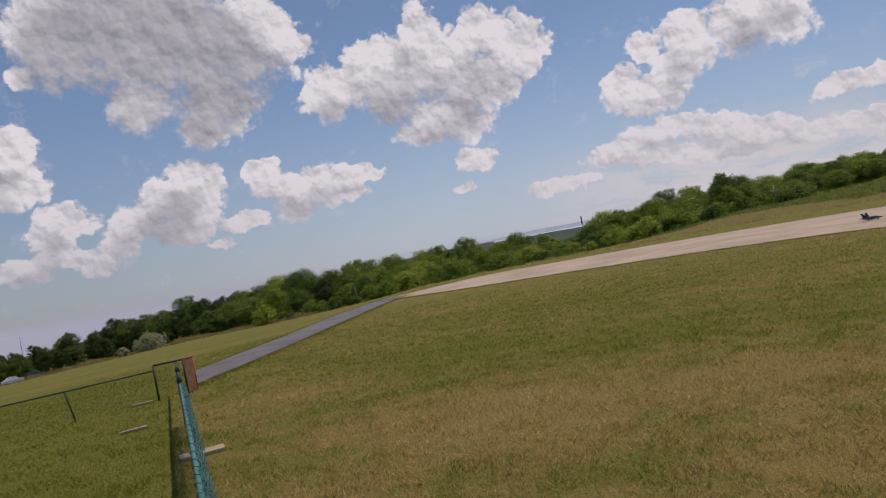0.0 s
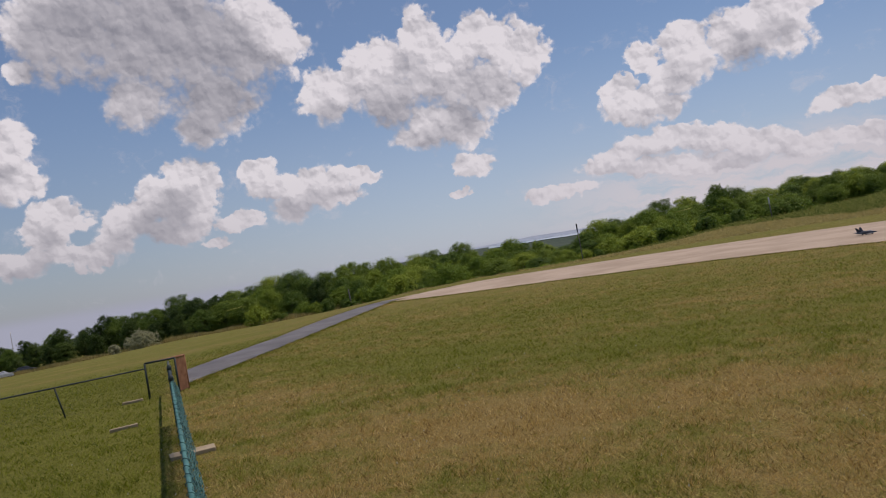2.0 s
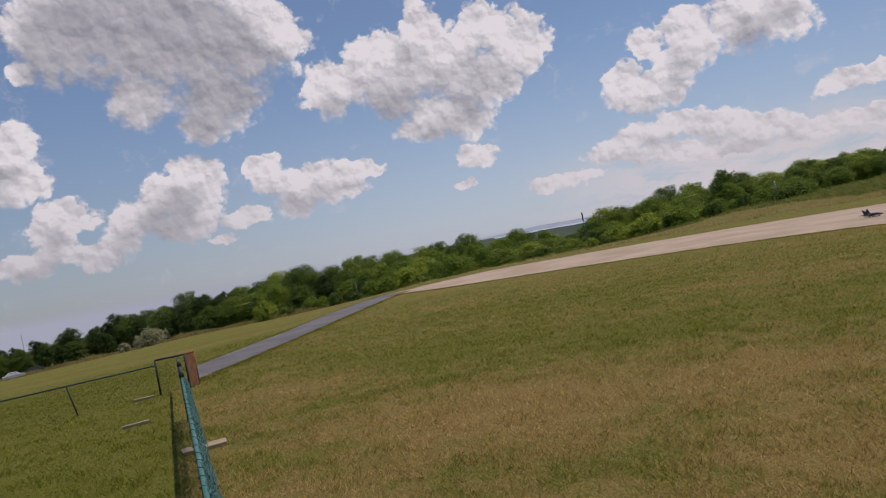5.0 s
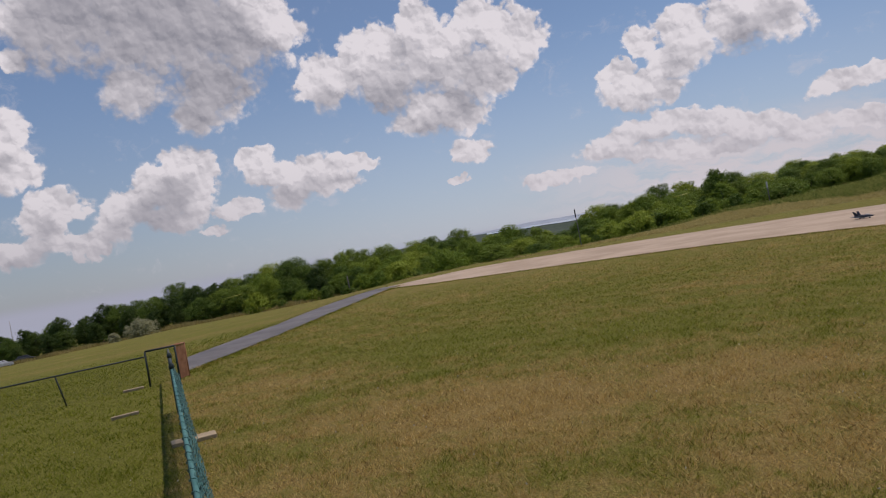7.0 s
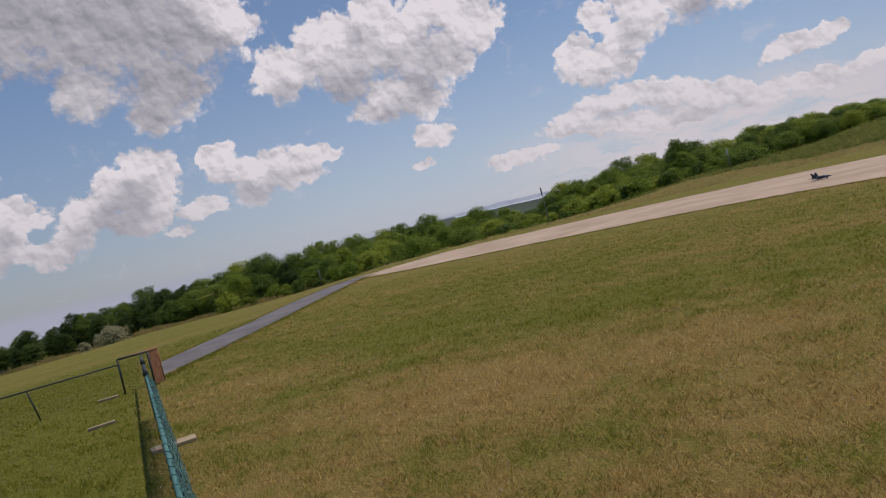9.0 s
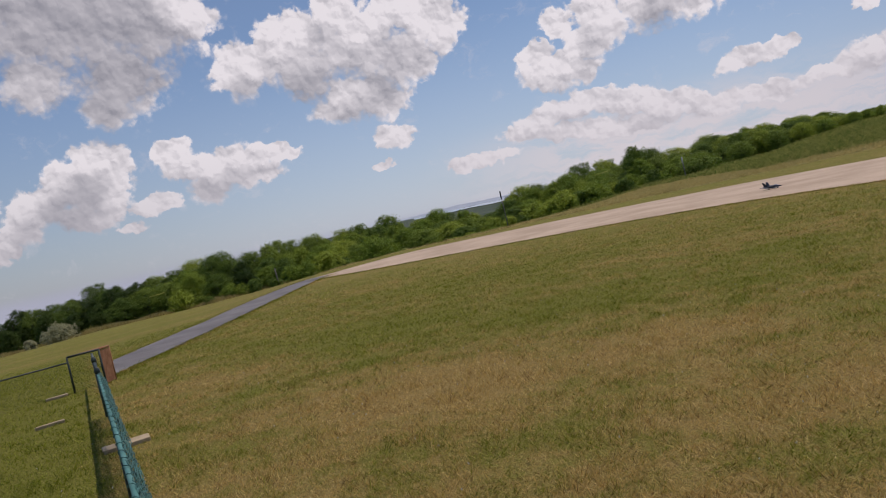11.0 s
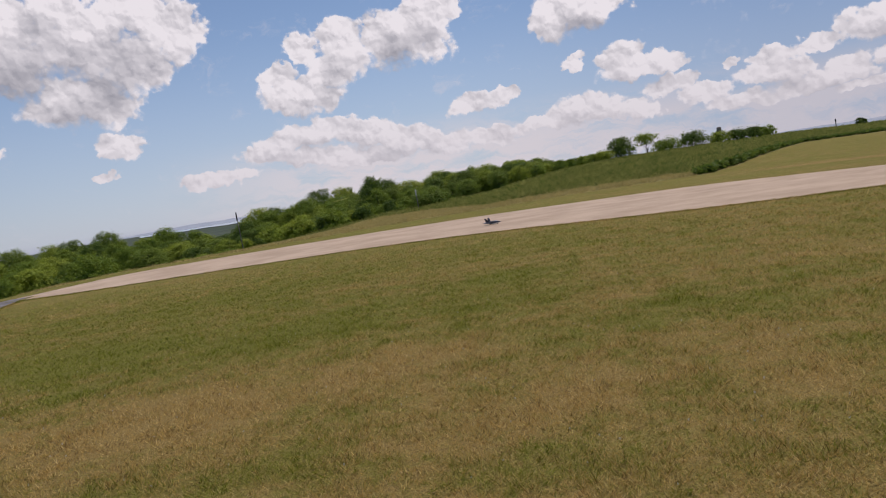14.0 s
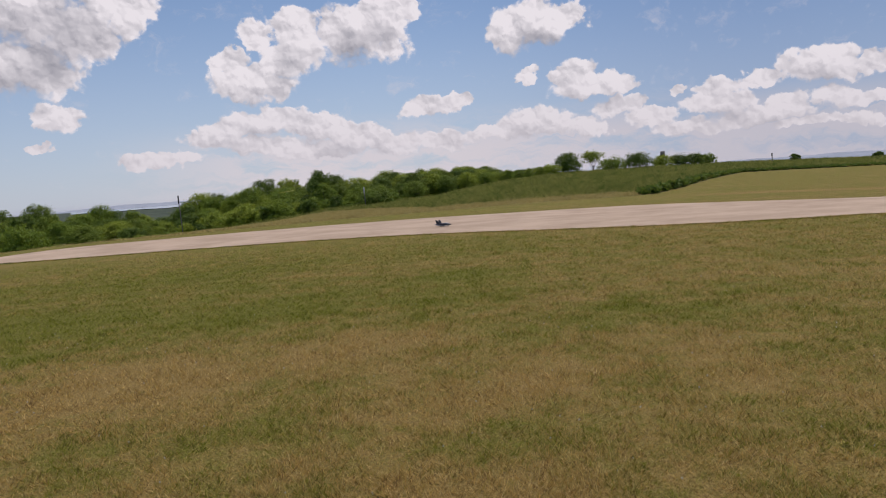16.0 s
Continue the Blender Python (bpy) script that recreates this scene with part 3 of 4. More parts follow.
# ---- trees ----
def make_tree(name, seed, height, width, mat, leaves, label, lobes=16, skirt=0.15, leaf=0.27):
    """A broadleaved tree: tapered trunk with limbs, and a crown of separate leaf sprays."""
    rnd = random.Random(seed)
    root = tagged(new(name), label, "tree" if name == "tree" else "shrub")
    bm = bmesh.new()
    lean = [rnd.uniform(-0.04, 0.04) * height for _ in range(2)]
    stem = [Vector((lean[0] * t * t, lean[1] * t * t, height * 0.78 * t - 0.3)) for t in (0, 0.2, 0.45, 0.7, 1.0)]
    tube(bm, stem, [height * 0.026 * k for k in (1.25, 1.0, 0.75, 0.5, 0.2)], 7)
    centres = []
    for k in range(lobes):
        t = (k + 0.5) / lobes
        a = k * 2.4 + rnd.uniform(-0.5, 0.5)
        h = height * (skirt + (0.93 - skirt) * t)
        fat = math.sin(math.pi * min(1.0, 0.18 + 0.80 * t)) ** 0.7
        r = width * 0.5 * fat * rnd.uniform(0.45, 0.72)
        c = Vector((math.cos(a) * r, math.sin(a) * r, h * rnd.uniform(0.94, 1.02)))
        size = width * rnd.uniform(0.17, 0.30) * (0.72 + 0.45 * fat) * (0.90 if lobes > 19 else 1.0)
        if t > 0.86:
            c.z = min(c.z, height - size * 0.75)
        centres.append((c, size))
        foot = stem[min(4, 1 + int(t * 3.2))]
        tube(bm, [foot, foot.lerp(c, 0.55) + Vector((0, 0, -0.04 * height)), c], [height * 0.010, height * 0.007, height * 0.002], 5, False)
    part("trunk", bm, BARK, root)
    leaves = leaves if leaves > 5000 else int(leaves * 1.8)
    rs = np.random.RandomState(seed)
    total = sum(s * s for _, s in centres)
    V, F = [], []
    for c, s in centres:
        n = int(leaves * s * s / total)
        tufts = rs.normal(size=(max(12, int(15 * s / width * 8)), 3))
        tufts /= np.linalg.norm(tufts, axis=1, keepdims=True)
        tufts[:, 2] = np.where(tufts[:, 2] < -0.3, -tufts[:, 2], tufts[:, 2])
        reach = rs.uniform(0.80, 1.12, len(tufts))
        pick = rs.randint(0, len(tufts), n)
        off = rs.normal(size=(n, 3)) * np.array([0.17, 0.17, 0.15])
        d = tufts[pick] * 0.75 + off * 1.2 + np.array([0, 0, 0.25])
        d /= np.linalg.norm(d, axis=1, keepdims=True)
        pos = np.array(c) + (tufts[pick] * reach[pick][:, None] + off) * s * np.array([1.0, 1.0, 0.85])
        nor = d + rs.normal(size=(n, 3)) * 0.38
        nor /= np.linalg.norm(nor, axis=1, keepdims=True)
        u = np.cross(nor, rs.normal(size=(n, 3)))
        u /= np.linalg.norm(u, axis=1, keepdims=True)
        v = np.cross(nor, u)
        w = leaf * rs.uniform(0.5, 1.2, n)[:, None]
        V.append(np.stack([pos - u * w * 0.55 + v * w * 0.25, pos + u * w * 0.55 + v * w * 0.25, pos - v * w * 0.65], 1))
    triangles("crown", np.concatenate(V), mat, root)
    return root


TREES = [
    make_tree("tree", 1, 8.0, 7.4, LEAF_OAK, 15000, "broad dark-green deciduous tree at the edge of the wood", 28, 0.06, 0.21),
    make_tree("tree", 2, 8.0, 6.4, LEAF_ASH, 13000, "fresh yellow-green deciduous tree at the edge of the wood", 24, 0.06, 0.21),
    make_tree("tree", 3, 8.0, 6.8, LEAF_OAK, 13000, "rounded mid-green deciduous tree at the edge of the wood", 24, 0.08, 0.21),
    make_tree("tree", 4, 8.0, 5.8, LEAF_SHADED, 12000, "narrow deciduous tree at the edge of the wood, its leaves coloured darker for shade", 20, 0.08, 0.21),
    make_tree("tree", 5, 8.0, 7.8, LEAF_ASH, 15000, "spreading light-green deciduous tree at the edge of the wood", 30, 0.03, 0.21),
]
TOP_AZ = [-50, -32, -28, -24.6, -20, -16, -12.5, -8.2, -4.2, -0.2, 1.6, 4.2, 6.7, 8.2, 10.4, 11.7, 14.5, 17.4, 20.4, 21.2, 23, 25.5, 28.2, 30.8, 33.2, 36, 39]
TOP_EL = [-1.9, -1.68, -1.33, -0.83, -0.38, -0.27, 0.15, -0.1, 0, -0.15, 0.2, -0.15, -0.25, -0.7, -0.95, 0, 0.36, 0.85, 0.76, 1.2, 1.05, 0.80, 0.98, 0.86, 1.04, 0.45, 0.5]


def wood():
    rnd = random.Random(11)
    used = set()
    for row, (back, step, share, az0) in enumerate(((0, 1.75, 0.72, -48), (8, 1.4, 0.92, -47), (16, 1.2, 1.04, -47.5), (12, 1.0, 0.98, 26), (20, 0.9, 1.08, 26))):
        az = az0
        while az < 39.0:
            a = az + rnd.uniform(-0.45, 0.45)
            r = float(np.interp(a, BEARINGS, BROW_AT)) + back + rnd.uniform(-3, 3) + (6 if a > 25 else 0)
            p = bearing(a, r)
            p.z = float(land(p.x, p.y)) - 0.15
            top = 1.8 + r * math.tan(radians(float(np.interp(a, TOP_AZ, TOP_EL))))
            h = max(2.2, (top - p.z) * share * rnd.uniform(0.80, 1.10))
            # to the left mostly tree 3, whose leaf colour holds the shade
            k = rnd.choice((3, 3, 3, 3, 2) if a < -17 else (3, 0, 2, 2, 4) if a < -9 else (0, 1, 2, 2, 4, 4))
            w = (max(0.75, min(1.3, 6.5 / h)) if h < 7 else 1.0) * rnd.uniform(0.8, 1.25)
            m = Matrix.Translation(p) @ Matrix.Rotation(rnd.uniform(0, 6.28), 4, "Z") @ Matrix.Diagonal((h / 8 * w, h / 8 * w, h / 8, 1))
            if k not in used:
                used.add(k)
                TREES[k].matrix_basis = m
                tagged(TREES[k], group="trees along the wood's edge")
            else:
                src = TREES[k]
                c = copy_thing(src, Matrix.Identity(4))
                c.matrix_basis = m
            az += step


wood()


def planted(name, seed, az, r, top_el, width, mat, label, leaves=2200, lobes=14, skirt=0.05, sink=0.15, leaf=0.26):
    """A single tree or shrub whose top stands at the given elevation."""
    p = bearing(az, r)
    p.z = float(land(p.x, p.y)) - sink
    h = 1.8 + r * math.tan(radians(top_el)) - p.z
    t = make_tree(name, seed, h, width, mat, leaves, label, lobes, skirt, leaf)
    t.matrix_basis = Matrix.Translation(p)
    return t


planted("tree", 21, 21.2, 131, 1.55, 4.6, LEAF_OAK, "tall thin-topped tree standing above the wood", 1700, 14, 0.3)
planted("tree", 22, 40.4, 160, 1.50, 5.6, LEAF_OAK, "dense dark-green tree on the brow of the meadow", 3000, 18)
planted("tree", 23, 42.3, 163, 1.40, 5.0, LEAF_ASH, "flat-topped open tree with a thin crown on the brow", 1100, 12, 0.62)
planted("shrub", 24, 43.6, 160, 0.72, 5.5, LEAF_ASH, "low light-green bushes along the meadow's brow", 1800, 12)
planted("shrub", 25, 45.5, 163, 1.00, 6.4, LEAF_OAK, "rounded dark bush on the meadow's brow", 2400, 14)
planted("shrub", 26, 47.3, 166, 0.70, 4.6, LEAF_ASH, "mid-green bush beside the grey tower", 1500, 10)
planted("shrub", 27, 48.6, 168, 0.68, 5.2, LEAF_OAK, "dark-green bush on the skyline of the field", 1700, 12)
planted("shrub", 28, 49.6, 168, 0.76, 4.6, LEAF_OAK, "leafy bush on the skyline of the field", 1500, 12)
planted("shrub", 29, 50.5, 168, 0.55, 4.2, LEAF_OAK, "low bush at the end of the hedge on the skyline", 1300, 10)
planted("shrub", 30, 39.2, 156, 0.68, 3.6, LEAF_ASH, "small bush where the wood meets the meadow", 1200, 10)
planted("shrub", 31, 56.3, 165, 0.16, 1.9, LEAF_OAK, "small lone bush on the skyline of the field", 700, 8)
planted("shrub", 32, 61.3, 165, -0.08, 2.2, LEAF_OAK, "dark bush on the far skyline of the field", 800, 8)
planted("shrub", 33, 25.6, 100, -0.62, 5.2, LEAF_OAK, "low rounded olive-green shrub in front of the wood", 2600, 14, 0.0)
planted("shrub", 34, 23.3, 102, -1.0, 1.8, LEAF_ASH, "small bright-green bush in front of the wood", 900, 8, 0.0)
planted("shrub", 35, -22.4, 143, -2.25, 5.4, LEAF_PALE, "pale silvery flowering shrub against the dark wood", 2200, 14, 0.0)
planted("shrub", 36, -24.3, 145, -2.75, 2.0, LEAF_PALE, "small silvery shrub beside the larger pale one", 700, 8, 0.0)
planted("shrub", 37, -3.2, 120, -1.3, 5.2, LEAF_ASH, "bright yellow-green rounded tree before the wood", 2600, 14, 0.0)
planted("shrub", 38, 0.5, 118, -0.95, 7.0, LEAF_ASH, "broad yellow-green tree before the wood", 3000, 16, 0.0)
planted("shrub", 39, 17.6, 112, -0.75, 5.0, LEAF_ASH, "sunlit yellow-green bush at the foot of the wood", 2200, 14, 0.0)


def foot_bushes():
    rnd = random.Random(77)
    kinds = [make_tree("shrub", 61, 2.4, 3.6, LEAF_ASH, 1500, "bright green bush at the foot of the wood", 10, 0.0, 0.22),
             make_tree("shrub", 62, 2.4, 3.2, LEAF_OAK, 1400, "dark green bush at the foot of the wood", 9, 0.0, 0.22)]
    first = set()
    for a, b, count in ((6.0, 24.0, 26), (-15.0, 4.0, 16)):
        for i in range(count):
            az = a + (b - a) * (i + rnd.uniform(0.1, 0.9)) / count
            r = float(np.interp(az, [-15, 0, 6, 14, 20, 24], [132, 124, 112, 106, 110, 112])) + rnd.uniform(-5, 5)
            p = bearing(az, r)
            p.z = float(land(p.x, p.y)) - 0.1
            k = rnd.choice((0, 0, 1))
            f = rnd.uniform(0.55, 1.15)
            m = Matrix.Translation(p) @ Matrix.Rotation(rnd.uniform(0, 6.28), 4, "Z") @ Matrix.Diagonal((f, f, f * rnd.uniform(0.75, 1.15), 1))
            if k in first:
                copy_thing(kinds[k], Matrix.Identity(4)).matrix_basis = m
            else:
                first.add(k)
                tagged(kinds[k], group="bushes at the wood's foot")
                kinds[k].matrix_basis = m


foot_bushes()


# ---- far country ----
def ridge(name, az0, az1, r, el, swing, seed, label):
    """A far ridge: a long low bank with an uneven skyline."""
    bm = bmesh.new()
    front, crest, rear = [], [], []
    n = 160
    for i in range(n + 1):
        a = az0 + (az1 - az0) * i / n
        fade = min(1.0, i / 25, (n - i) / 25)
        e = el + swing * noise.fractal((a * 0.16, seed, 0), 0.8, 2.0, 4)
        top = 1.8 + r * math.tan(radians(e))
        front.append(bm.verts.new(bearing(a, r - 260, -60)))
        crest.append(bm.verts.new(bearing(a, r, -50 + (top + 50) * (0.2 + 0.8 * fade))))
        rear.append(bm.verts.new(bearing(a, r + 260, -60)))
    for i in range(n):
        bm.faces.new((front[i], front[i + 1], crest[i + 1], crest[i]))
        bm.faces.new((crest[i], crest[i + 1], rear[i + 1], rear[i]))
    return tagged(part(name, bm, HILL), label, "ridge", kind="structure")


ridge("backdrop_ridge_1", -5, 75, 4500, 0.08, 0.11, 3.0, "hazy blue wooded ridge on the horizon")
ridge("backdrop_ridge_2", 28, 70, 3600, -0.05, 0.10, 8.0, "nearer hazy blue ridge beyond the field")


def lake():
    bm = bmesh.new()
    rings = []
    for i in range(31):
        a = 4.0 + 11.0 * i / 30
        rings.append([bm.verts.new(bearing(a, r + 160 * math.sin(a * 1.7 + k), -13.2)) for k, r in enumerate((2500, 3000, 3500, 4000))])
    for p, q in zip(rings, rings[1:]):
        for k in range(3):
            bm.faces.new((p[k], q[k], q[k + 1], p[k + 1]))
    m, n, p, _ = material("lake_water", 0.12)
    n.put(p.inputs["Base Color"], n.mix(n.noise(place(n), 0.004, 3.0).outputs[0], (0.28, 0.36, 0.44), (0.40, 0.46, 0.52)))
    tagged(part("water", bm, m), "pale blue water of a distant bay", "water", kind="structure")


lake()


# ---- fences ----
def post(root, at, height, radius, mat, cap_mat):
    bm = bmesh.new()
    tube(bm, [(at[0], at[1], -0.1), (at[0], at[1], height)], radius, 10)
    p = part("post", bm, mat, root)
    bm = bmesh.new()
    tube(bm, [(at[0], at[1], height - 0.02), (at[0], at[1], height + 0.02), (at[0], at[1], height + 0.055), (at[0], at[1], height + 0.07)],
         [radius * 1.25, radius * 1.3, radius * 0.95, radius * 0.3], 10)
    part("cap", bm, cap_mat, p)


def netting(root, a, b, top, bottom, pitch, thick, mat, name="netting"):
    """Diamond netting of thin cords between two ground points."""
    a, b = Vector((*a, 0)), Vector((*b, 0))
    d = b - a
    length, side = d.length, Vector((-d.y, d.x, 0)).normalized()
    d = d.normalized()
    h = top - bottom
    V, F = [], []
    for sgn in (1, -1):
        s = -h
        while s < length + h:
            s0, s1 = (s, s + h) if sgn > 0 else (s + h, s)
            z0, z1 = bottom, top
            u0, u1 = 0.0, 1.0
            lo, hi = sorted(((0 - s0) / (s1 - s0), (length - s0) / (s1 - s0)))
            u0, u1 = max(u0, lo), min(u1, hi)
            if u1 - u0 > 0.02:
                p0 = a + d * (s0 + (s1 - s0) * u0) + Vector((0, 0, z0 + (z1 - z0) * u0))
                p1 = a + d * (s0 + (s1 - s0) * u1) + Vector((0, 0, z0 + (z1 - z0) * u1))
                w = (p1 - p0).normalized().cross(side) * thick
                o = side * thick
                k = len(V)
                V += [p0 + w, p0 - w * 0.5 + o, p0 - w * 0.5 - o, p1 + w, p1 - w * 0.5 + o, p1 - w * 0.5 - o]
                F += [(k, k + 1, k + 4, k + 3), (k + 1, k + 2, k + 5, k + 4), (k + 2, k, k + 3, k + 5)]
            s += pitch
    return mesh_part(name, V, F, mat, root)


def near_fence():
    root = tagged(new("fence"), "low teal pipe fence wrapped in dark green netting", "fence")
    start, way, end = Vector((-0.98, 2.66, 0)), Vector((-0.359, 0.933, 0)), 10.0
    top = 0.60
    pts = [start + way * s + Vector((0, 0, top + 0.006 * math.sin(s * 2.1))) for s in np.linspace(0, 8.3, 30)]
    bm = bmesh.new()
    tube(bm, pts, 0.019, 12)
    part("rail", bm, TEAL, root, "chipped teal painted top pipe")
    bm = bmesh.new()
    far = [start + way * s + Vector((0, 0, top)) for s in (8.4, 10.0, 11.9)]
    tube(bm, far, 0.02, 8)
    part("rail", bm, DARK_STEEL, root)
    for s in (3.4,):
        p = start + way * s
        bm = bmesh.new()
        tube(bm, [(p.x, p.y, -0.1), (p.x, p.y, top - 0.01)], 0.022, 10)
        part("post", bm, DARK_STEEL, root)
    for s in (0.0, 8.32, 10.05):
        p = start + way * s
        post(root, (p.x, p.y), top + 0.03, 0.03, DARK_STEEL, DARK_STEEL)
    a, b = start, start + way * 8.3
    netting(root, (a.x, a.y), (b.x, b.y), top, 0.03, 0.055, 0.0026, NET)
    # cord laced round the pipe, and the slack net edge hanging on the field side
    rnd = random.Random(4)
    right = Vector((way.y, -way.x, 0))
    lace = []
    for i in range(700):
        s = 8.3 * i / 699
        ang = i * 0.26 + 1.6 * math.sin(i * 0.031)
        r = 0.0225 + rnd.uniform(0, 0.008)
        lace.append(start + way * s + right * (math.cos(ang) * r) + Vector((0, 0, top + math.sin(ang) * r)))
    bm = bmesh.new()
    tube(bm, lace, 0.0035, 4)
    part("lacing", bm, NET, root, "dark green cord laced round the pipe")
    bm = bmesh.new()
    for strand in range(13):
        line = []
        for i in range(160):
            s = 8.3 * i / 159
            line.append(start + way * (s + rnd.uniform(-0.01, 0.01)) + right * (0.020 + 0.0045 * strand + rnd.uniform(-0.016, 0.018))
                        + Vector((0, 0, top + 0.02 - 0.010 * strand + rnd.uniform(-0.022, 0.022))))
        tube(bm, line, 0.0032, 4)
    part("net_edge", bm, NET, root, "bunched dark green net edge")


near_fence()


def far_fence():
    root = tagged(new("fence"), "low dark green rail fence with wire netting", "fence")
    a, way = Vector((-5.75, 13.56, 0)), Vector((-0.855, -0.519, 0))
    top = 0.55
    bm = bmesh.new()
    tube(bm, [a + way * s + Vector((0, 0, top)) for s in np.linspace(-0.12, 9.0, 12)], 0.014, 8)
    part("rail", bm, DARK_STEEL, root)
    for s in (1.36, 2.9, 4.35, 5.8, 7.25, 8.7):
        p, foot = a + way * s, a + way * (s - 0.12)
        bm = bmesh.new()
        tube(bm, [(foot.x, foot.y, -0.1), (p.x, p.y, top + 0.01)], 0.014, 8)
        part("post", bm, DARK_STEEL, root)
    b = a + way * 9.0
    netting(root, (a.x, a.y), (b.x, b.y), top, 0.02, 0.06, 0.0008, DARK_STEEL)


far_fence()


def goal_frame():
    root = tagged(new("net_frame"), "small dark steel frame with netting and a rusty side", "frame")
    fl, fr = Vector((-5.60, 13.56, 0)), Vector((-5.13, 13.79, 0))
    br = Vector((-5.07, 14.13, 0))
    h = 0.65
    for nm, p, mat in (("front_post", fl, DARK_STEEL), ("front_post", fr, DARK_STEEL), ("rear_post", br, RUST)):
        bm = bmesh.new()
        tube(bm, [p + Vector((0, 0, -0.06)), p + Vector((0, 0, h))], 0.019, 8)
        part(nm, bm, mat, root, "rusty tube post" if mat is RUST else "")
    for p, q, mat in ((fl, fr, DARK_STEEL), (fr, br, RUST), (fl, br, RUST)):
        bm = bmesh.new()
        tube(bm, [p + Vector((0, 0, h)), q + Vector((0, 0, h))], 0.018, 8)
        part("top_bar", bm, mat, root)
    netting(root, fl.xy, fr.xy, h, 0.03, 0.05, 0.0012, DARK_STEEL)
    bm = bmesh.new()
    mid, d = (fr + br) / 2, br - fr
    box(bm, (d.length * 0.94, 0.012, h * 0.93), (mid.x, mid.y, h * 0.5), math.atan2(d.y, d.x), 0.004)
    part("side_panel", bm, RUST, root, "rust-brown sheet panel")


goal_frame()


def board(at, length, depth, turn, label):
    bm = bmesh.new()
    box(bm, (length, depth, 0.05), (0, 0, 0.02), 0, 0.01)
    for v in bm.verts:
        v.co += Vector((noise.noise(v.co * 9), noise.noise(v.co * 9 + Vector((5, 0, 0))), 0)) * 0.012
    ob = tagged(part("board", bm, PALE_WOOD), label, "board")
    ob.matrix_basis = Matrix.Translation((*at, 0)) @ Matrix.Rotation(radians(turn), 4, "Z")


board((-3.06, 8.34), 0.48, 0.24, 24, "pale weathered board lying under the netted fence")
board((-4.86, 10.72), 0.38, 0.07, 32, "narrow weathered board lying in the green grass")
board((-5.84, 13.38), 0.36, 0.08, 28, "small pale board at the foot of the frame")


# ---- poles and masts ----
def pole(az, r, top_el, base_el, radius, label, head=0.0, head_mat=None, lean=0.0, mat=None):
    root = tagged(new("pole"), label, "pole")
    p = bearing(az, r)
    p.z = float(land(p.x, p.y))
    h = 1.8 + r * math.tan(radians(top_el)) - p.z
    bm = bmesh.new()
    across = bearing(az + 90, 1)
    tube(bm, [Vector((0, 0, -0.3)), across * lean * 0.5 * h + Vector((0, 0, h * 0.5)), across * lean * h + Vector((0, 0, h))], [radius, radius * 0.85, radius * 0.7], 10)
    part("shaft", bm, mat or POLE_WOOD, root)
    if head:
        bm = bmesh.new()
        top = across * lean * h + Vector((0, 0, h))
        tube(bm, [top - Vector((0, 0, head)), top - Vector((0, 0, head * 0.9)), top, top + Vector((0, 0, head * 0.06))], [radius * 1.0, radius * 1.3, radius * 1.25, radius * 0.5], 10)
        part("head", bm, head_mat, root)
    root.matrix_basis = Matrix.Translation(p)


pole(11.0, 100, 0.42, -1.98, 0.065, "dark leaning utility pole before the wood", 1.0, RUBBER, -0.03)
pole(24.6, 96, 0.05, -1.3, 0.07, "grey post with a pale box at its top", 0.75, LIGHT_PAINT, -0.03)
pole(-7.15, 126, -1.65, -3.04, 0.12, "weathered utility pole in front of the trees", lean=-0.05)
pole(47.4, 200, 1.12, 0.0, 0.45, "slim grey tower above the bushes", 1.2, POLE_WOOD)
pole(54.8, 150, 0.40, -0.13, 0.09, "short dark post on the skyline of the field", 0.5, RUBBER)


def mast():
    root = tagged(new("radio_mast"), "thin lattice radio mast far beyond the wood", "mast")
    p = bearing(-30.37, 420)
    p.z = float(land(p.x, p.y))
    h = 1.8 + 420 * math.tan(radians(-0.62)) - p.z
    legs = [Vector((math.cos(a), math.sin(a), 0)) * 0.22 for a in (0.5, 2.6, 4.7)]
    for leg in legs:
        bm = bmesh.new()
        tube(bm, [leg, leg * 0.5 + Vector((0, 0, h))], 0.055, 5)
        part("leg", bm, LIGHT_PAINT, root)
    bm = bmesh.new()
    for i in range(18):
        for a, b in zip(legs, legs[1:] + legs[:1]):
            z0, z1 = h * i / 18, h * (i + 1) / 18
            tube(bm, [a * (1 - 0.5 * i / 18) + Vector((0, 0, z0)), b * (1 - 0.5 * (i + 1) / 18) + Vector((0, 0, z1))], 0.03, 4)
    part("lattice", bm, RUST, root)
    root.matrix_basis = Matrix.Translation(p)


mast()


def guy_guard(az, r, el, length, label):
    root = tagged(new("guy_wire"), label, "wire")
    p = bearing(az, r, 1.8 + r * math.tan(radians(el)))
    g = float(land(p.x, p.y))
    across = bearing(az + 90, 1)
    d = (across * 1.0 + Vector((0, 0, 0.10))).normalized()
    bm = bmesh.new()
    tube(bm, [p - d * length / 2, p + d * length / 2], 0.05, 6)
    part("guard", bm, YELLOW, root, "yellow plastic sleeve")
    for s in (-1, 1):
        bm = bmesh.new()
        tube(bm, [p + d * s * length / 2, Vector((p.x, p.y, g)) + across * s * 1.6], 0.012, 5)
        part("wire", bm, DARK_STEEL, root)


guy_guard(18.7, 108, 0.15, 2.2, "stay wire with a yellow sleeve before the trees")
guy_guard(-15.8, 125, -1.68, 2.4, "stay wire with a yellow sleeve before the dark wood")


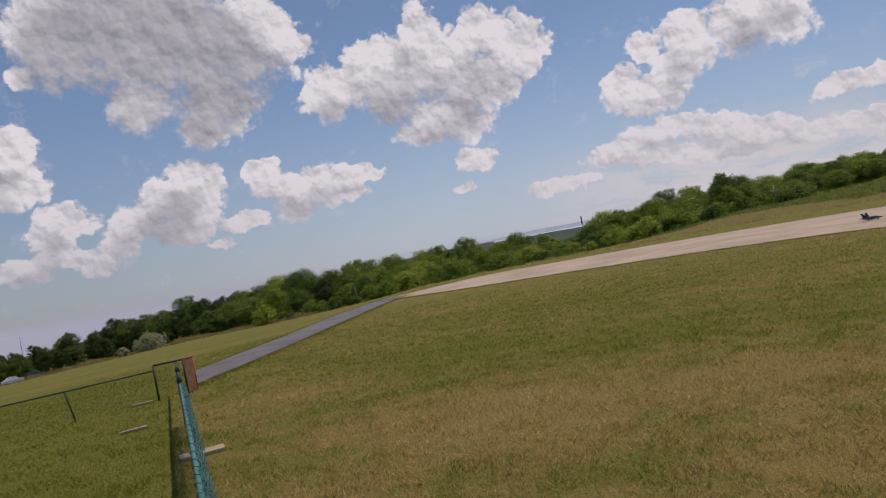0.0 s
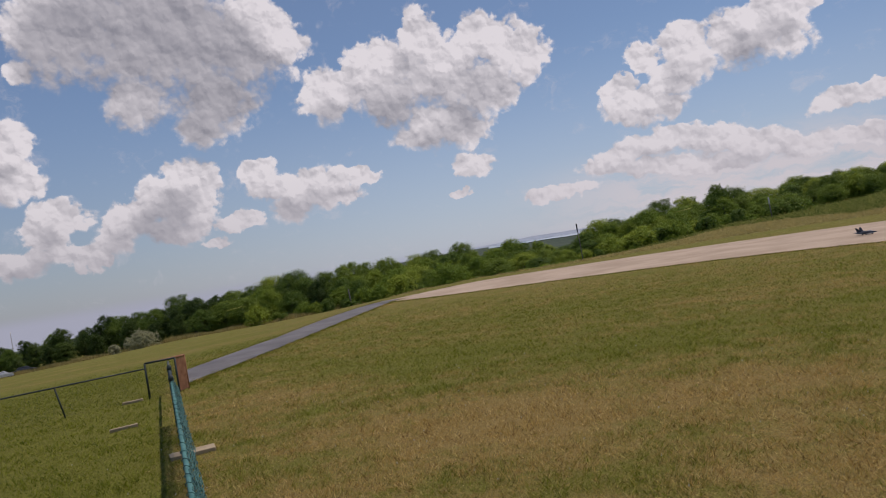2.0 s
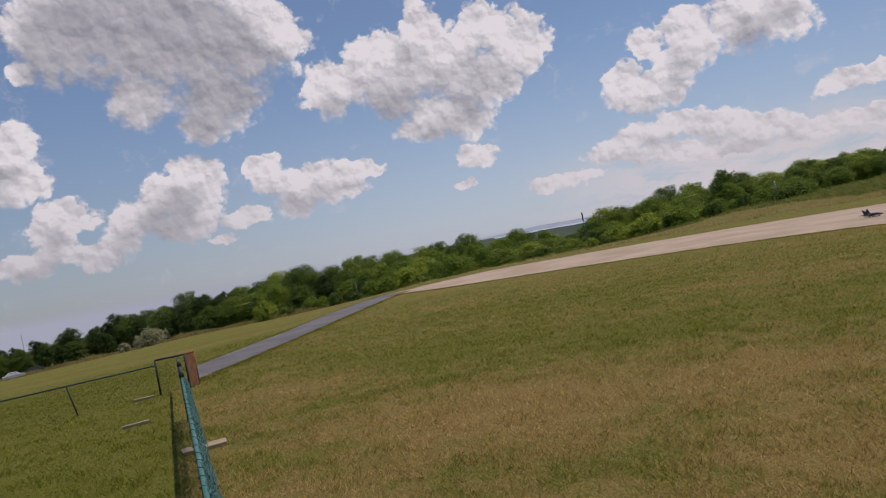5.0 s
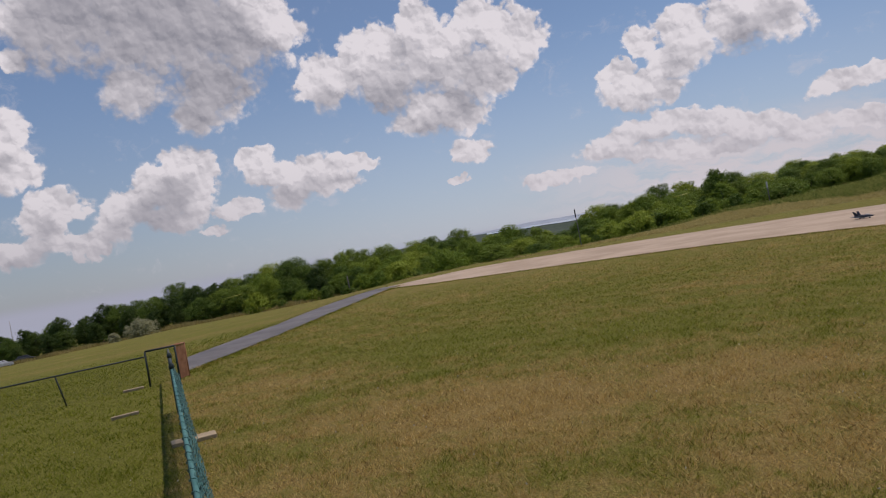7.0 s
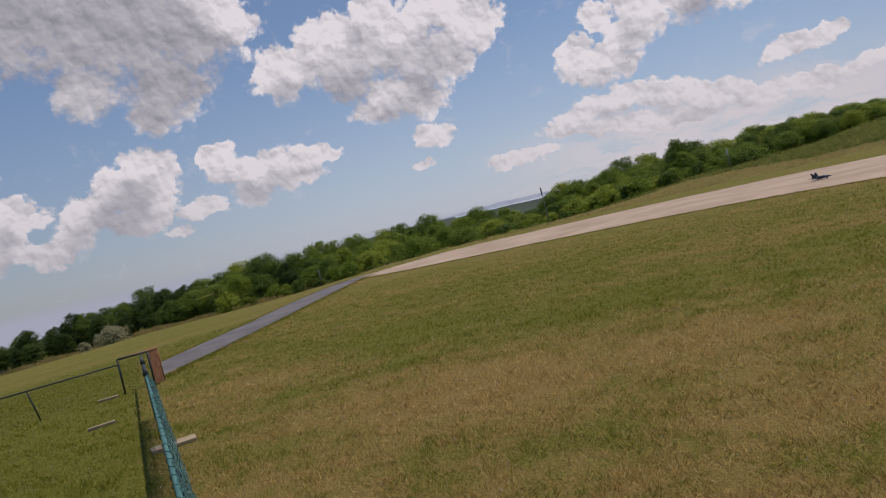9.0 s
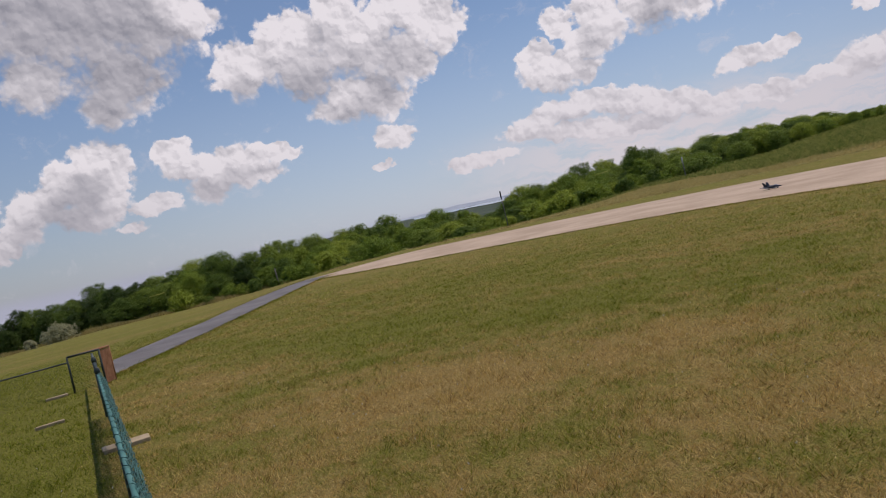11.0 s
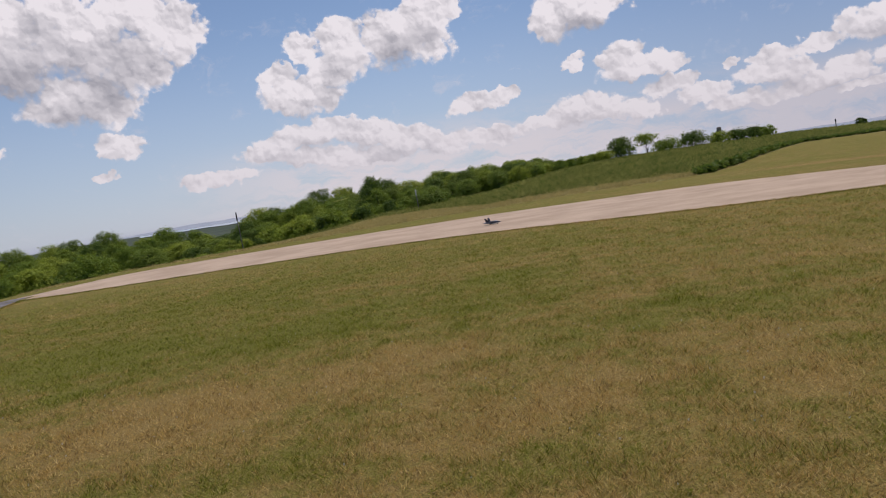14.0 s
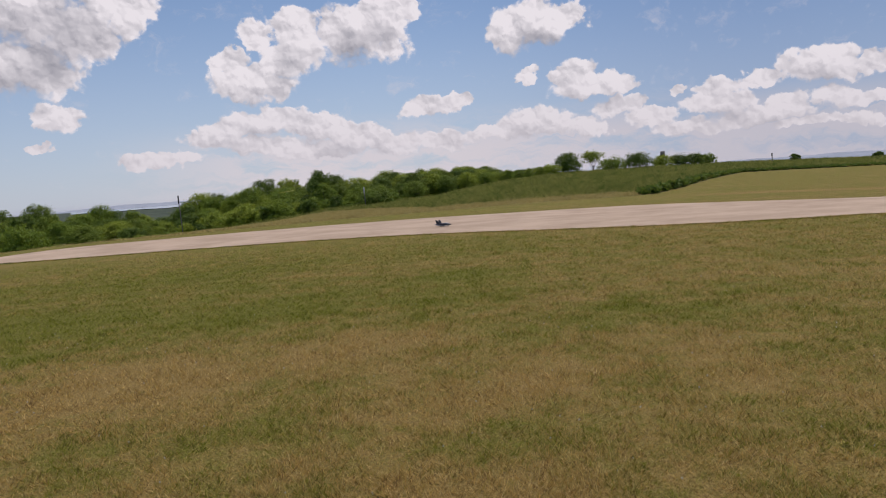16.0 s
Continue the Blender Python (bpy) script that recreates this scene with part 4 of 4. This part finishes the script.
# ---- parked vehicles ----
def car(az, r, turn, paint, length, height, label):
    root = tagged(new("car"), label, "car")
    glass, gn, gp, _ = material("car_window", 0.08)
    gp.inputs["Base Color"].default_value = (0.02, 0.025, 0.03, 1)
    w = 1.75
    prof = [(-0.5, 0.30), (-0.49, 0.56), (-0.36, 0.62), (-0.22, 0.98), (0.14, 1.0), (0.28, 0.66), (0.46, 0.56), (0.5, 0.34), (0.48, 0.22), (-0.48, 0.22)]
    bm = bmesh.new()
    sides = []
    for y, tuck in ((-w / 2, 1), (w / 2, 1)):
        sides.append([bm.verts.new((x * length, y * (0.86 if z > 0.7 else 1.0), z * height)) for x, z in prof])
    n = len(prof)
    bm.faces.new(sides[0])
    bm.faces.new(sides[1][::-1])
    for i in range(n):
        bm.faces.new((sides[0][i], sides[1][i], sides[1][(i + 1) % n], sides[0][(i + 1) % n]))
    bmesh.ops.recalc_face_normals(bm, faces=bm.faces)
    bmesh.ops.bevel(bm, geom=list(bm.edges), offset=0.05, segments=2, affect="EDGES")
    part("body", bm, paint, root)
    for y in (-1, 1):
        bm = bmesh.new()
        vs = [bm.verts.new((x * length, y * (w / 2 * 0.88 + 0.02), z * height)) for x, z in ((-0.33, 0.66), (-0.2, 0.93), (0.12, 0.95), (0.24, 0.68))]
        bm.faces.new(vs)
        made = bmesh.ops.extrude_face_region(bm, geom=list(bm.faces))
        bmesh.ops.translate(bm, vec=(0, -y * 0.02, 0), verts=[v for v in made["geom"] if isinstance(v, bmesh.types.BMVert)])
        part("window", bm, glass, root)
    for x in (-0.31, 0.31):
        for y in (-1, 1):
            bm = bmesh.new()
            at = Vector((x * length, y * w * 0.44, 0.32))
            tube(bm, [at - Vector((0, 0.1, 0)), at + Vector((0, 0.1, 0))], 0.32, 18)
            wheel = part("wheel", bm, RUBBER, root)
            bm = bmesh.new()
            tube(bm, [at - Vector((0, 0.11, 0)), at + Vector((0, 0.11, 0))], 0.19, 14)
            part("rim", bm, LIGHT_PAINT, wheel)
    p = bearing(az, r)
    p.z = float(land(p.x, p.y))
    root.matrix_basis = Matrix.Translation(p) @ Matrix.Rotation(radians(turn), 4, "Z")


WHITE_CAR = worn("white_car_paint", (0.60, 0.61, 0.62), (0.70, 0.70, 0.70), 2.0, 0.3, relief=0.02)
DARK_CAR = worn("dark_car_paint", (0.05, 0.055, 0.065), (0.08, 0.085, 0.095), 2.0, 0.3, relief=0.02)
car(-31.2, 186, 35, WHITE_CAR, 4.4, 1.5, "white car parked at the edge of the far field")
car(-29.9, 190, 30, DARK_CAR, 5.0, 1.7, "dark grey car parked at the edge of the far field")
car(-33.2, 184, 40, DARK_CAR, 4.5, 1.5, "dark car parked at the edge of the far field")


# ---- the model jet ----
PALE_BLUE = worn("pale_blue_paint", (0.42, 0.50, 0.60), (0.56, 0.62, 0.70), 6.0, 0.5)


def model_jet():
    root = tagged(new("model_aircraft"), "dark grey twin-tailed model jet standing on the runway", "model aircraft")
    L = 0.92

    def plate(name, outline, thick, mat, turn=None, label=""):
        bm = bmesh.new()
        low = [bm.verts.new((x, y, -thick / 2)) for x, y in outline]
        top = [bm.verts.new((x, y, thick / 2)) for x, y in outline]
        bm.faces.new(low[::-1])
        bm.faces.new(top)
        n = len(outline)
        for i in range(n):
            bm.faces.new((low[i], low[(i + 1) % n], top[(i + 1) % n], top[i]))
        bmesh.ops.bevel(bm, geom=list(bm.edges), offset=thick * 0.3, segments=2, affect="EDGES")
        if turn is not None:
            bmesh.ops.transform(bm, matrix=turn, verts=bm.verts)
        return part(name, bm, mat, root, label)

    bm = bmesh.new()
    stations = [(-0.46, 0.036), (-0.40, 0.046), (-0.20, 0.055), (0.05, 0.055), (0.18, 0.046), (0.30, 0.036), (0.40, 0.020), (0.46, 0.004)]
    tube(bm, [(x, 0, 0.02 if x < 0.2 else 0.014) for x, _ in stations], [r for _, r in stations], 14)
    for v in bm.verts:
        v.co.y *= 1.5 if v.co.x < 0.1 else 1.1
    part("fuselage", bm, GREY_PAINT, root)
    bm = bmesh.new()
    tube(bm, [(-0.44, 0, -0.004), (-0.2, 0, -0.012), (0.1, 0, -0.010), (0.3, 0, 0.0), (0.40, 0, 0.010)], [0.030, 0.046, 0.044, 0.026, 0.008], 12)
    for v in bm.verts:
        v.co.y *= 1.6 if v.co.x < 0.1 else 1.1
    part("belly", bm, PALE_BLUE, root, "pale blue-white underside")
    for s in (-1, 1):
        bm = bmesh.new()
        tube(bm, [(-0.52, 0.036 * s, 0.018), (-0.46, 0.036 * s, 0.02), (-0.42, 0.036 * s, 0.02)], [0.022, 0.031, 0.033], 12)
        part("nozzle", bm, LIGHT_PAINT, root, "pale tail nozzle")
    bm = bmesh.new()
    tube(bm, [(0.06, 0, 0.055), (0.12, 0, 0.070), (0.20, 0, 0.068), (0.28, 0, 0.045)], [0.012, 0.030, 0.028, 0.006], 12)
    part("canopy", bm, LIGHT_PAINT, root, "pale glossy canopy")
    for s in (-1, 1):
        plate("wing", [(0.13, 0.05 * s), (0.02, 0.14 * s), (-0.14, 0.36 * s), (-0.22, 0.36 * s), (-0.22, 0.05 * s)], 0.012, GREY_PAINT, Matrix.Translation((0, 0, 0.03)))
        plate("tailplane", [(-0.32, 0.06 * s), (-0.43, 0.21 * s), (-0.50, 0.21 * s), (-0.47, 0.06 * s)], 0.008, GREY_PAINT, Matrix.Translation((0, 0, 0.02)))
        turn = Matrix.Translation((0, 0.065 * s, 0.05)) @ Matrix.Rotation(-s * radians(20), 4, "X") @ Matrix.Rotation(radians(90), 4, "X")
        plate("fin", [(-0.18, 0.0), (-0.33, 0.19), (-0.42, 0.19), (-0.38, 0.0)], 0.009, GREY_PAINT, turn)
        bm = bmesh.new()
        box(bm, (0.20, 0.055, 0.06), (-0.02, 0.085 * s, 0.0), 0, 0.012)
        part("intake", bm, GREY_PAINT, root)
    for x, y in ((0.24, 0), (-0.12, 0.10), (-0.12, -0.10)):
        bm = bmesh.new()
        tube(bm, [(x, y, 0.0), (x - 0.01, y, -0.06)], 0.008, 6)
        leg = part("gear_leg", bm, LIGHT_PAINT, root)
        bm = bmesh.new()
        tube(bm, [(x - 0.01, y - 0.011, -0.062), (x - 0.01, y + 0.011, -0.062)], 0.028, 14)
        part("wheel", bm, RUBBER, leg)
    at = Vector((14.6, 25.1, 0.02 + 0.0755))
    root.matrix_basis = Matrix.Translation(at) @ Matrix.Rotation(radians(90 - 158), 4, "Z") @ Matrix.Scale(0.84, 4)


model_jet()


# ---- grass ----
def blades(name, x, y, height, width, lean, mat, label, seed, extra=()):
    """Many single blades, one bent sliver each."""
    rs = np.random.RandomState(seed)
    n = len(x)
    z = land(x, y)
    a = rs.uniform(0, 2 * np.pi, n)
    b = rs.uniform(0, 2 * np.pi, n)
    ux, uy = np.cos(a) * width * 0.5, np.sin(a) * width * 0.5
    lx, ly = np.cos(b) * lean * height, np.sin(b) * lean * height
    V = np.empty((n, 3, 3), np.float32)
    V[:, 0] = np.stack([x - ux, y - uy, z - 0.004], 1)
    V[:, 1] = np.stack([x + ux, y + uy, z - 0.004], 1)
    V[:, 2] = np.stack([x + lx, y + ly, z + height], 1)
    ob = triangles(name, V, mat)
    me = ob.data
    for nm, fn in (("lush", lush), ("growth", growth)):
        attr = me.attributes.new(nm, "FLOAT", "POINT")
        attr.data.foreach_set("value", np.repeat(fn(x, y), 3).astype(np.float32))
    return tagged(ob, label, "grass", kind="stuff")


def lawn():
    rs = np.random.RandomState(3)
    n = 760000
    r = rs.uniform(0.4, 3.0, n) + 26.8 * rs.uniform(0, 1, n) ** 1.9
    az = np.radians(rs.normal(0, 1, n) * 4 + rs.uniform(-40, 70, n))
    m = 110000                                    # the lawn goes on, thinner, on all sides
    r = np.concatenate([r, 0.3 + 11.0 * rs.uniform(0, 1, m) ** 0.7])
    az = np.concatenate([az, rs.uniform(-np.pi, np.pi, m)])
    n += m
    x, y = r * np.sin(az), r * np.cos(az)
    keep = (rs.uniform(0, 1, n) < np.clip((29 - r) / 10, 0, 1)) & ~on_paving(x, y)
    x, y, r = x[keep], y[keep], r[keep]
    n = len(x)
    tuft = ripple(x, y, 0.9, 5) * 0.5 + ripple(x, y, 2.2, 6) * 0.4 + ripple(x, y, 6.0, 16) * 0.4
    h = (0.012 + 0.034 * rs.uniform(0, 1, n) ** 2) * (1 + 0.9 * np.clip(tuft, -0.6, 1))
    blades("lawn_grass", x, y, h, 0.0032 + 0.0007 * r, np.minimum(rs.uniform(0.5, 3.2, n), 0.055 / h), BLADES, "short mown summer grass, green mixed with straw", 4)


lawn()


def clippings():
    """Loose pale straw lying flat on the lawn, thickest where it is dry."""
    rs = np.random.RandomState(41)
    n = 150000
    r = 2.2 + 15.0 * rs.uniform(0, 1, n) ** 1.5
    az = np.radians(rs.uniform(-30, 70, n))
    x, y = r * np.sin(az), r * np.cos(az)
    heap_up = ripple(x, y, 0.8, 43) * 0.6 + ripple(x, y, 3.1, 44) * 0.7 - 0.55 * lush(x, y)
    keep = (heap_up > rs.uniform(0.0, 1.6, n)) & ~on_paving(x, y) & (x * 0.933 + y * 0.359 > 0.1)
    x, y, r = x[keep], y[keep], r[keep]
    n = len(x)
    h = rs.uniform(0.003, 0.011, n)
    blades("dry_clippings", x, y, h, 0.0026 + 0.0006 * r, rs.uniform(1.5, 4.5, n), make_clippings(), "pale dry grass clippings lying on the lawn", 45)


clippings()


def verge_tufts():
    """Longer ragged grass along the edges of the paving."""
    rs = np.random.RandomState(51)
    xs, ys = [], []
    for edge, inward, count in ((RUNWAY_NEAR, 1, 26000), (RUNWAY_FAR, -1, 14000), (TAXI_NEAR, 1, 9000), (TAXI_FAR, -1, 6000)):
        c = smooth_curve(edge, 400)
        d = np.gradient(c, axis=0)
        d /= np.linalg.norm(d, axis=1, keepdims=True)
        k = rs.randint(0, 400, count)
        wander = 0.10 * np.sin(k * 0.9) + 0.06 * np.sin(k * 2.3)
        off = (wander + np.abs(rs.normal(0, 0.16, count)) - 0.06) * inward
        xs.append(c[k, 0] + d[k, 1] * off + d[k, 0] * rs.uniform(-0.1, 0.1, count))
        ys.append(c[k, 1] - d[k, 0] * off + d[k, 1] * rs.uniform(-0.1, 0.1, count))
    x, y = np.concatenate(xs), np.concatenate(ys)
    n = len(x)
    blades("verge_grass", x, y, rs.uniform(0.012, 0.045, n), np.full(n, 0.02), rs.uniform(0.3, 1.6, n), BLADES, "ragged longer grass along the paving's edge", 52)


verge_tufts()


def make_meadow_blades():
    m, n, p, out = material("meadow_blades", 0.8)
    p.inputs["Specular IOR Level"].default_value = 0.02
    pos = place(n)
    rnd = n.add("ShaderNodeNewGeometry").outputs["Random Per Island"]
    zone = n.add("ShaderNodeAttribute", attribute_name="growth").outputs["Fac"]
    ground_at = n.vmath("MULTIPLY", pos, (1, 1, 0))
    patch = n.math("ADD", n.math("MULTIPLY", n.noise(ground_at, 0.16, 5.0, 0.6).outputs[0], 0.5), n.math("MULTIPLY", n.noise(ground_at, 0.55, 3.0, 0.6).outputs[0], 0.5))
    green = n.mix(n.ramp(n.math("ADD", n.math("MULTIPLY", rnd, 0.35), patch), 0.52, 0.82), (0.085, 0.130, 0.024), (0.300, 0.290, 0.085))
    straw = n.mix(rnd, (0.31, 0.26, 0.09), (0.50, 0.41, 0.17))
    n.put(p.inputs["Base Color"], n.mix(n.ramp(zone, 1.1, 1.9), straw, green))
    see_through(n, p, out, 0.5)
    return m


def meadow():
    rs = np.random.RandomState(8)
    n = 280000
    r = 44 + (175 - 44) * rs.uniform(0, 1, n) ** 1.3
    az = rs.uniform(-6, 74, n)
    x, y = r * np.sin(np.radians(az)), r * np.cos(np.radians(az))
    g = growth(x, y)
    keep = g > rs.uniform(0.3, 0.9, n)
    x, y, g, r = x[keep], y[keep], g[keep], r[keep]
    clump = ripple(x, y, 0.14, 7) * 0.5 + ripple(x, y, 0.45, 8) * 0.5
    n = len(x)
    h = (0.14 + 0.20 * np.clip(g - 1, 0, 1)) * rs.uniform(0.5, 1.2, n) * (1 + 0.8 * np.clip(clump, -0.5, 1))
    tall = make_meadow_blades()
    blades("tall_grass", x, y, h, 0.04 + 0.0010 * r, rs.uniform(0.6, 2.4, n), tall, "tall green meadow growth with a straw-coloured edge", 9)
    n = 30000                                     # unmown straw at the wood's foot
    az = rs.uniform(-34, -2, n)
    r = np.interp(az, BEARINGS, BROW_AT) - 6 + rs.normal(0, 1.6, n) - 2.5 * np.sin(az * 0.9)
    x, y = r * np.sin(np.radians(az)), r * np.cos(np.radians(az))
    h = rs.uniform(0.25, 0.75, n) * (1 + 0.6 * ripple(x, y, 0.08, 17))
    blades("dry_grass", x, y, np.maximum(h, 0.12), np.full(n, 0.16), rs.uniform(0.2, 0.9, n), tall, "unmown straw-coloured grass at the wood's foot", 18)


meadow()


# ---- small plants in the lawn ----
def rosettes(name, count, seed, mat, label, size, broad, r_range, az_range):
    """Flat weeds: rings of short broad leaves."""
    rs = np.random.RandomState(seed)
    V, F = [], []
    for _ in range(count):
        r, az = rs.uniform(*r_range), radians(rs.uniform(*az_range))
        cx, cy = r * math.sin(az), r * math.cos(az)
        for k in range(rs.randint(6, 12)):
            a = rs.uniform(0, 6.28)
            l = size * rs.uniform(0.5, 1.2)
            u, v = np.array([math.cos(a), math.sin(a)]), np.array([-math.sin(a), math.cos(a)])
            z = 0.014 + rs.uniform(0, 0.012)
            b = len(V)
            o = np.array([cx, cy]) + rs.uniform(-0.5, 0.5, 2) * size
            V += [(*o, 0.01), (*(o + u * l * 0.5 + v * l * broad), z), (*(o + u * l), z + 0.002), (*(o + u * l * 0.5 - v * l * broad), z)]
            F.append((b, b + 1, b + 2, b + 3))
    ob = mesh_part(name, V, F, mat)
    tagged(ob, label, "plants", kind="stuff")


CLOVER = worn("clover_flower", (0.55, 0.53, 0.45), (0.72, 0.70, 0.62), 30.0, 0.8)
rosettes("lawn_weed", 150, 14, BLADES, "dark green broad-leaved weeds in the lawn", 0.035, 0.2, (2.4, 9), (-36, 70))
rosettes("clover_flower", 200, 15, CLOVER, "tiny whitish clover heads scattered over the lawn", 0.007, 0.4, (2.4, 12), (-36, 70))


def field_hedge():
    """Dark bushy growth along the line where the meadow meets the mown field."""
    rs = np.random.RandomState(31)
    n = 14000
    az = 45.6 + rs.uniform(0, 1, n) ** 1.5 * 17
    r = np.interp(az, MEADOW_FROM_AZ, MEADOW_FROM_R) + 0.6 + np.abs(rs.normal(0, 0.5, n)) + 0.5 * np.sin(az * 9)
    tall = np.interp(az, [45.6, 47, 50, 54, 62], [0.20, 0.42, 0.48, 0.15, 0.05]) * (0.75 + 0.35 * np.sin(az * 14.0) * np.sin(az * 5.3))
    x, y = r * np.sin(np.radians(az)), r * np.cos(np.radians(az))
    z = land(x, y) + tall * rs.uniform(0, 1, n)
    d = rs.normal(size=(n, 3, 3)) * 0.13
    d[:, :, 2] = np.abs(d[:, :, 2])
    P = np.stack([x, y, z], 1)[:, None, :] + d
    tagged(triangles("hedge_growth", P, LEAF_OAK), "dark green bushy growth along the meadow's edge", "hedge", kind="stuff")


field_hedge()
